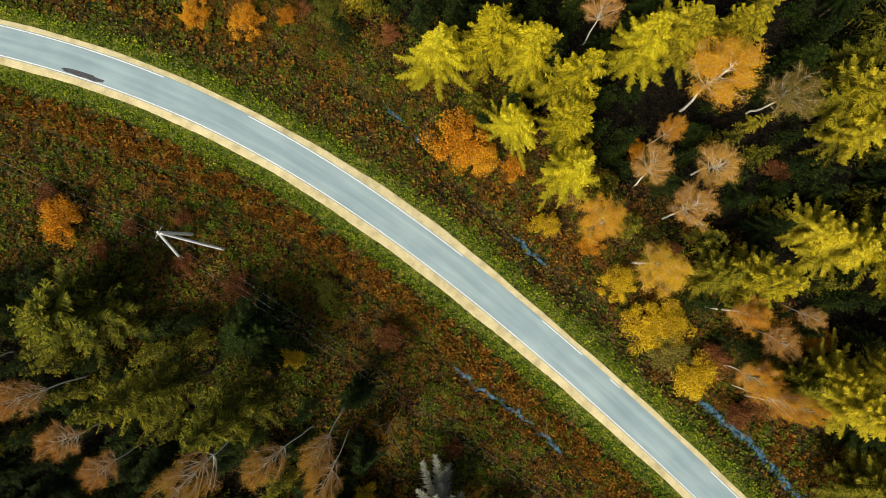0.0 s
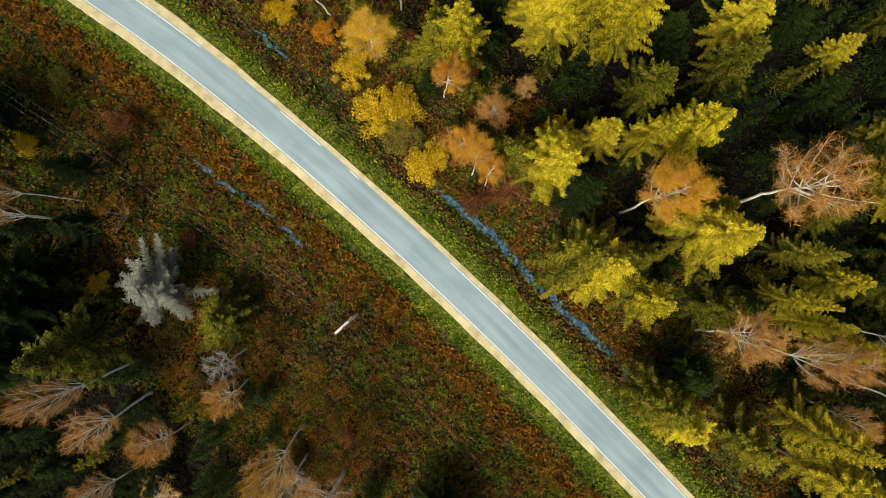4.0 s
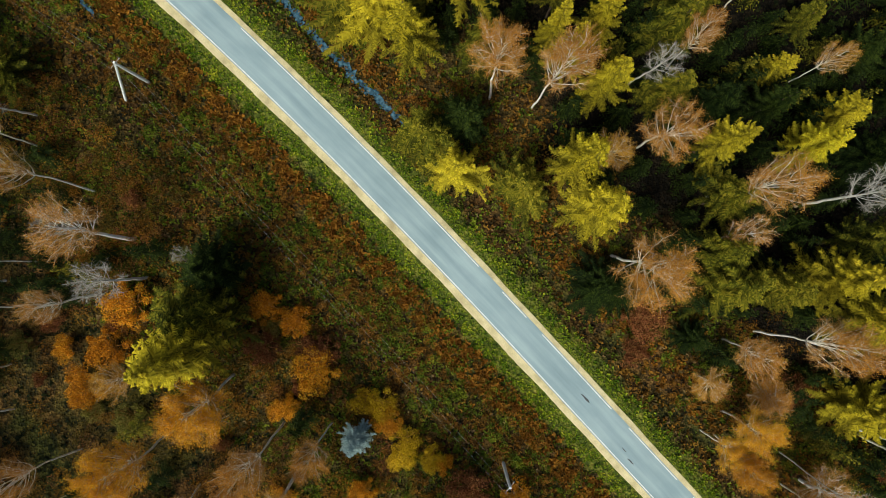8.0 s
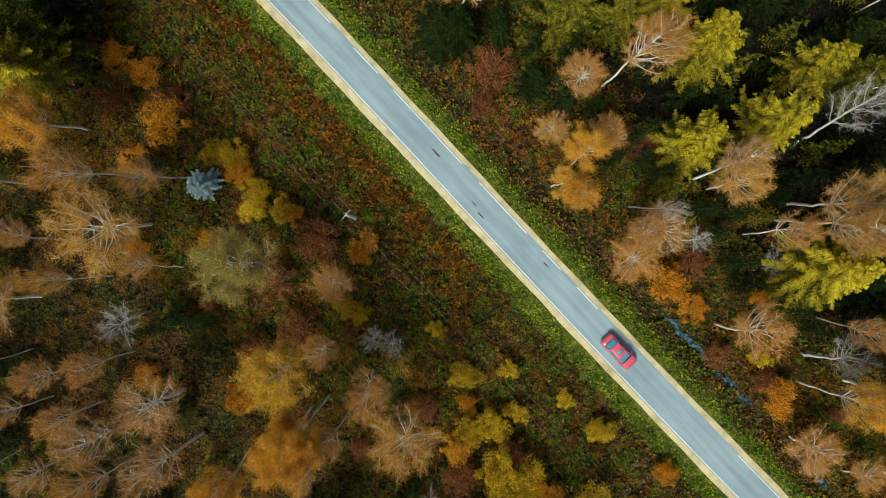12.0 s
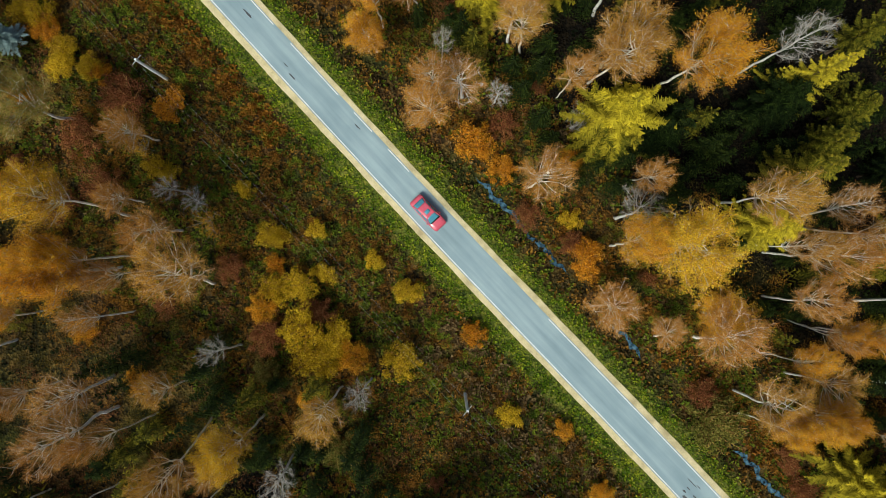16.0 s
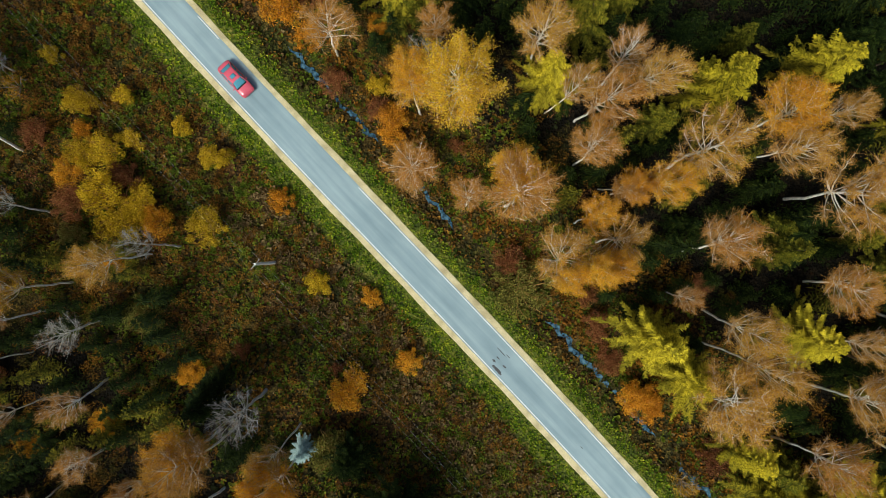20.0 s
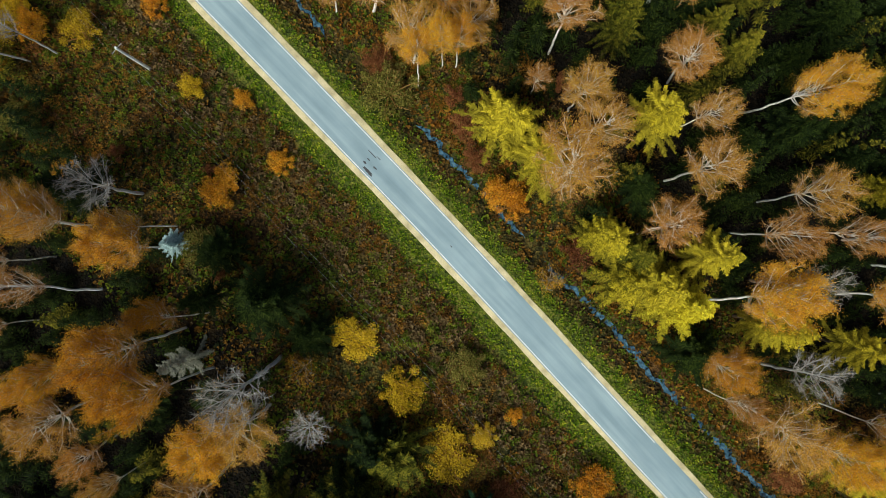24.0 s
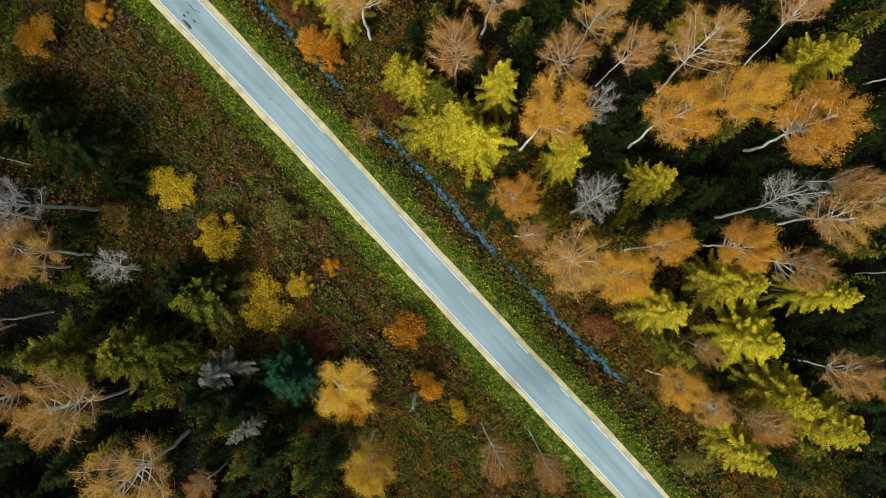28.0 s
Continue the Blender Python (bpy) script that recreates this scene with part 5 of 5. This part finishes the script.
GLASSY = bark_material("insulator_glaze", (0.13, 0.09, 0.07), (0.07, 0.05, 0.04), 9, 0.25)


def mesh_tube(name, path, radii, sides, material, parent):
    v, f = [], []
    tube(path, radii, sides, v, f)
    k = len(path)
    f.append(tuple(range(sides))[::-1])
    f.append(tuple((k - 1) * sides + i for i in range(sides)))
    return part(name, mesh_of(name, v, f, material, False), parent)


POLE_TOPS = []


def utility_pole(x, y, h, braces, turn):
    z0 = ground_at(x, y) - 0.3
    ob = new("utility_pole")
    ob.location = (x, y, z0)
    tagged(ob, "pale grey concrete utility pole in rusty undergrowth" if not braces else "pale concrete utility pole propped by slanting braces", "utility pole", "power line poles")
    zz = np.linspace(0, h + 0.3, 6)
    mesh_tube("post", np.column_stack([0.02 * np.sin(zz), 0 * zz, zz]), 0.2 - 0.06 * zz / h, 8, POLE_GREY, ob)
    for bx, by in braces:
        t = np.linspace(0, 1, 4)[:, None]
        mesh_tube("brace", np.array([bx, by, 0.0]) * (1 - t) + np.array([0.1 * np.sign(bx), 0.1 * np.sign(by), h * 0.97]) * t, 0.17 - 0.04 * t[:, 0], 8, POLE_GREY, ob)
    c, s = math.cos(turn), math.sin(turn)
    arm = [(-0.75 * c, -0.75 * s, h), (0, 0, h + 0.03), (0.75 * c, 0.75 * s, h)]
    mesh_tube("crossarm", arm, [0.035] * 3, 4, IRON, ob)
    tops = []
    for k, (d, dz) in enumerate(((-0.7, 0.0), (0.0, 0.45), (0.7, 0.0))):
        base_ = np.array([d * c, d * s, h + dz])
        mesh_tube("insulator", [base_, base_ + (0, 0, 0.08), base_ + (0, 0, 0.16), base_ + (0, 0, 0.24)], [0.03, 0.06, 0.035, 0.055], 8, GLASSY, ob)
        tops.append(base_ + (x, y, z0 + 0.24))
    POLE_TOPS.append(tops)
    return ob


T45 = radians(50)
utility_pole(-74.0, 22.0, 8.4, (), T45 + 0.4)
utility_pole(-28.9, 1.7, 8.4, ((3.7, -1.8), (-1.2, -3.1)), T45 + 0.2)
utility_pole(20.0, -31.5, 7.3, ((-2.7, -2.3),), T45)
utility_pole(60.3, -74.9, 7.2, (), T45)
utility_pole(94.5, -110.8, 7.4, (), T45)
utility_pole(146.5, -166.1, 7.0, (), T45)
utility_pole(184.0, -205.0, 7.2, (), T45)
for tops_a, tops_b in zip(POLE_TOPS, POLE_TOPS[1:]):
    for pa, pb in zip(tops_a, tops_b):
        t = np.linspace(0, 1, 15)
        path = np.outer(1 - t, pa) + np.outer(t, pb)
        path[:, 2] -= 0.7 * 4 * t * (1 - t)
        v, f = [], []
        tube(path, [0.0035] * 15, 4, v, f)
        tagged(new("power_line", mesh_of("power_line", v, f, IRON)), "thin slack overhead wire between the poles", "wire", "overhead wires")

# ---- the red car on the road ----
m, n, l, b = graph("red_car_paint", 0.32, 0.5)
b.inputs["Base Color"].default_value = (0.52, 0.03, 0.05, 1)
b.inputs["Coat Weight"].default_value, b.inputs["Coat Roughness"].default_value = 0.6, 0.08
l.new(mix(n, l, world_noise(n, l, 2.5, 3), (0.52, 0.07, 0.11), (0.58, 0.095, 0.14)), b.inputs["Base Color"])
CAR_RED = m
m, n, l, b = graph("sky_painted_glass", 0.05, 0.8)
# blue base colour imitates the sky mirrored in the panes
b.inputs["Base Color"].default_value = (0.08, 0.25, 0.33, 1)
CAR_GLASS = m
m, n, l, b = graph("black_trim", 0.6, 0.3)
b.inputs["Base Color"].default_value = (0.012, 0.012, 0.013, 1)
RUBBER = m
m, n, l, b = graph("lamp_lens", 0.15, 0.6)
b.inputs["Base Color"].default_value = (0.72, 0.74, 0.75, 1)
LENS = m
m, n, l, b = graph("tail_lens", 0.2, 0.6)
b.inputs["Base Color"].default_value = (0.35, 0.01, 0.012, 1)
TAIL = m
m, n, l, b = graph("alloy", 0.3, 0.5)
b.inputs["Base Color"].default_value, b.inputs["Metallic"].default_value = (0.6, 0.6, 0.61, 1), 0.9
ALLOY = m


def grid_mesh(name, rows, material, smooth=True, close=False):
    """A skin over rows of points."""
    k = len(rows[0])
    v = [p for r in rows for p in r]
    f = [(i * k + j, i * k + j + 1, (i + 1) * k + j + 1, (i + 1) * k + j) for i in range(len(rows) - 1) for j in range(k - 1)]
    if close:
        f += [tuple(range(k))[::-1], tuple((len(rows) - 1) * k + j for j in range(k))]
    return mesh_of(name, v, f, material, smooth)


def solid(me, thick):
    bm = bmesh.new()
    bm.from_mesh(me)
    bmesh.ops.recalc_face_normals(bm, faces=bm.faces)
    bmesh.ops.solidify(bm, geom=bm.faces[:], thickness=thick)
    bm.to_mesh(me)
    bm.free()
    return me


def half_width(x):
    return 0.89 * (1 - 0.13 * max(0, (x - 1.0) / 1.25) ** 3 - 0.09 * max(0, (-x - 1.2) / 1.05) ** 3)


def top_height(x):
    if x > 0.95:
        return 0.99 - 0.24 * ((x - 0.95) / 1.3) ** 1.7
    return 0.99 - 0.02 * max(0, (-x - 1.6) / 0.6)


car = new("car")
u_, o_ = to_road(np.array([90.06]), np.array([-89.99]))
here, ahead = on_road(u_, o_)[0], on_road(u_ + 1, o_)[0]
car.matrix_world = pose(here[0], here[1], 0.058, 0, 0, math.degrees(math.atan2(ahead[1] - here[1], ahead[0] - here[0])))
tagged(car, "red saloon car, windows coloured with reflected sky blue, driving on asphalt", "car")

rows = []
for x in np.linspace(-2.22, 2.22, 25):
    w, t = half_width(x), top_height(x)
    e = min(1.0, (2.24 - abs(x)) / 0.22) ** 0.5
    w *= 0.8 + 0.2 * e
    lo = 0.22 + 0.2 * (1 - e)
    t -= 0.25 * (1 - e)
    side = [(w * 0.9, lo), (w, 0.42), (w * 1.0, 0.62), (w * 0.965, t - 0.1), (w * 0.87, t - 0.015), (w * 0.45, t + 0.025)]
    rows.append([(x, -a, z) for a, z in side] + [(x, 0, t + 0.035)] + [(x, a, z) for a, z in side[::-1]])
part("body", grid_mesh("body", rows, CAR_RED, True, True), car)
part("underbody", grid_mesh("underbody", [[(x, -0.76, 0.2), (x, -0.76, 0.3), (x, 0.76, 0.3), (x, 0.76, 0.2)] for x in (-2.0, 0, 2.0)], RUBBER, False, True), car, "black underside")


def quad_patch(name, a, b_, c, d, material, bow=0.03, n_=6):
    """A softly bowed pane between four corners."""
    a, b_, c, d = (np.array(p, float) for p in (a, b_, c, d))
    rows_ = []
    nrm = np.cross(b_ - a, d - a)
    nrm /= np.linalg.norm(nrm)
    for i in range(n_ + 1):
        s = i / n_
        row = []
        for j in range(n_ + 1):
            t = j / n_
            p = (a * (1 - t) + b_ * t) * (1 - s) + (d * (1 - t) + c * t) * s
            row.append(tuple(p + nrm * bow * 4 * t * (1 - t) * (0.4 + 0.6 * 4 * s * (1 - s))))
        rows_.append(row)
    return solid(grid_mesh(name, rows_, material), 0.012)


part("windscreen", quad_patch("windscreen", (1.12, -0.7, 1.0), (1.12, 0.7, 1.0), (0.42, 0.55, 1.4), (0.42, -0.55, 1.4), CAR_GLASS, 0.05), car, "windscreen with reflected sky blue put into its colour")
part("rear_window", quad_patch("rear_window", (-1.02, -0.54, 1.4), (-1.02, 0.54, 1.4), (-1.68, 0.66, 1.03), (-1.68, -0.66, 1.03), CAR_GLASS, 0.04), car, "dark rear window with reflected sky blue in its colour")
roof_rows = []
for x in np.linspace(-1.1, 0.48, 9):
    e = 1 - ((x + 0.31) / 0.8) ** 2
    roof_rows.append([(x, y, 1.40 + 0.055 * max(0, e) * (1 - (y / 0.75) ** 2) - 0.12 * max(0, abs(y) - 0.5)) for y in np.linspace(-0.62, 0.62, 9)])
part("roof", solid(grid_mesh("roof", roof_rows, CAR_RED), 0.03), car)
part("sunroof", quad_patch("sunroof", (0.1, -0.3, 1.475), (0.1, 0.3, 1.475), (-0.34, 0.3, 1.482), (-0.34, -0.3, 1.482), CAR_GLASS, 0.008, 4), car, "dark glass sunroof")
for s_ in (-1, 1):
    for x0, x1, t0, t1 in ((0.98, -0.28, 0.36, -0.3), (-0.36, -1.5, -0.36, -1.0)):
        pts = [(x0, 0.8 * s_, 1.0), (x1, 0.82 * s_, 1.0), (t1, 0.63 * s_, 1.38), (t0, 0.63 * s_, 1.38)]
        part("side_window", quad_patch("side_window", *(pts if s_ < 0 else pts[::-1]), CAR_GLASS, 0.01, 3), car, "dark side window")
    for foot, head in (((1.2, 0.77 * s_, 0.97), (0.44, 0.6 * s_, 1.41)), ((-0.32, 0.83 * s_, 0.98), (-0.33, 0.63 * s_, 1.4)), ((-1.68, 0.74 * s_, 0.99), (-1.05, 0.6 * s_, 1.41))):
        mesh_tube("pillar", [foot, tuple((np.array(foot) + head) / 2 + (0, 0.02 * s_, 0.02)), head], [0.055, 0.05, 0.045], 6, CAR_RED, car)
    part("headlight", quad_patch("headlight", (2.14, 0.42 * s_, 0.7), (1.95, 0.76 * s_, 0.72), (1.7, 0.8 * s_, 0.86), (1.9, 0.46 * s_, 0.86), LENS, 0.03 * s_, 4), car, "clear headlight")
    part("tail_light", quad_patch("tail_light", (-2.21, 0.45 * s_, 0.72), (-2.08, 0.78 * s_, 0.74), (-1.98, 0.76 * s_, 0.92), (-2.14, 0.45 * s_, 0.92), TAIL, 0.02 * s_, 4), car, "dark red tail light")
    mesh_tube("mirror", [(0.86, 0.84 * s_, 0.98), (0.9, 0.93 * s_, 1.02), (0.88, 1.05 * s_, 1.02)], [0.04, 0.09, 0.07], 8, CAR_RED, car)
    for x in (0.35, -0.75):
        mesh_tube("door_handle", [(x, 0.895 * s_, 0.82), (x - 0.18, 0.9 * s_, 0.82)], [0.018, 0.018], 6, CAR_RED, car)
    for x in (1.38, -1.32):
        wheel = mesh_tube("wheel", [(x, 0.66 * s_, 0.315), (x, 0.86 * s_, 0.315)], [0.2, 0.2], 20, ALLOY, car)
        ring = []
        for a in np.linspace(0, 2 * math.pi, 25):
            c_, s2 = math.cos(a), math.sin(a)
            ring.append([(x + r * c_, y * s_, 0.315 + r * s2) for r, y in ((0.2, 0.66), (0.3, 0.66), (0.317, 0.7), (0.317, 0.84), (0.3, 0.875), (0.2, 0.87))])
        part("tyre", grid_mesh("tyre", ring, RUBBER), wheel, "black tyre")
part("grille", quad_patch("grille", (2.2, -0.36, 0.45), (2.2, 0.36, 0.45), (2.17, 0.36, 0.66), (2.17, -0.36, 0.66), RUBBER, 0.03, 4), car, "black grille")
part("wiper_cowl", quad_patch("wiper_cowl", (1.24, -0.66, 1.005), (1.24, 0.66, 1.005), (1.11, 0.7, 1.02), (1.11, -0.7, 1.02), RUBBER, 0.02, 4), car, "black wiper cowl")
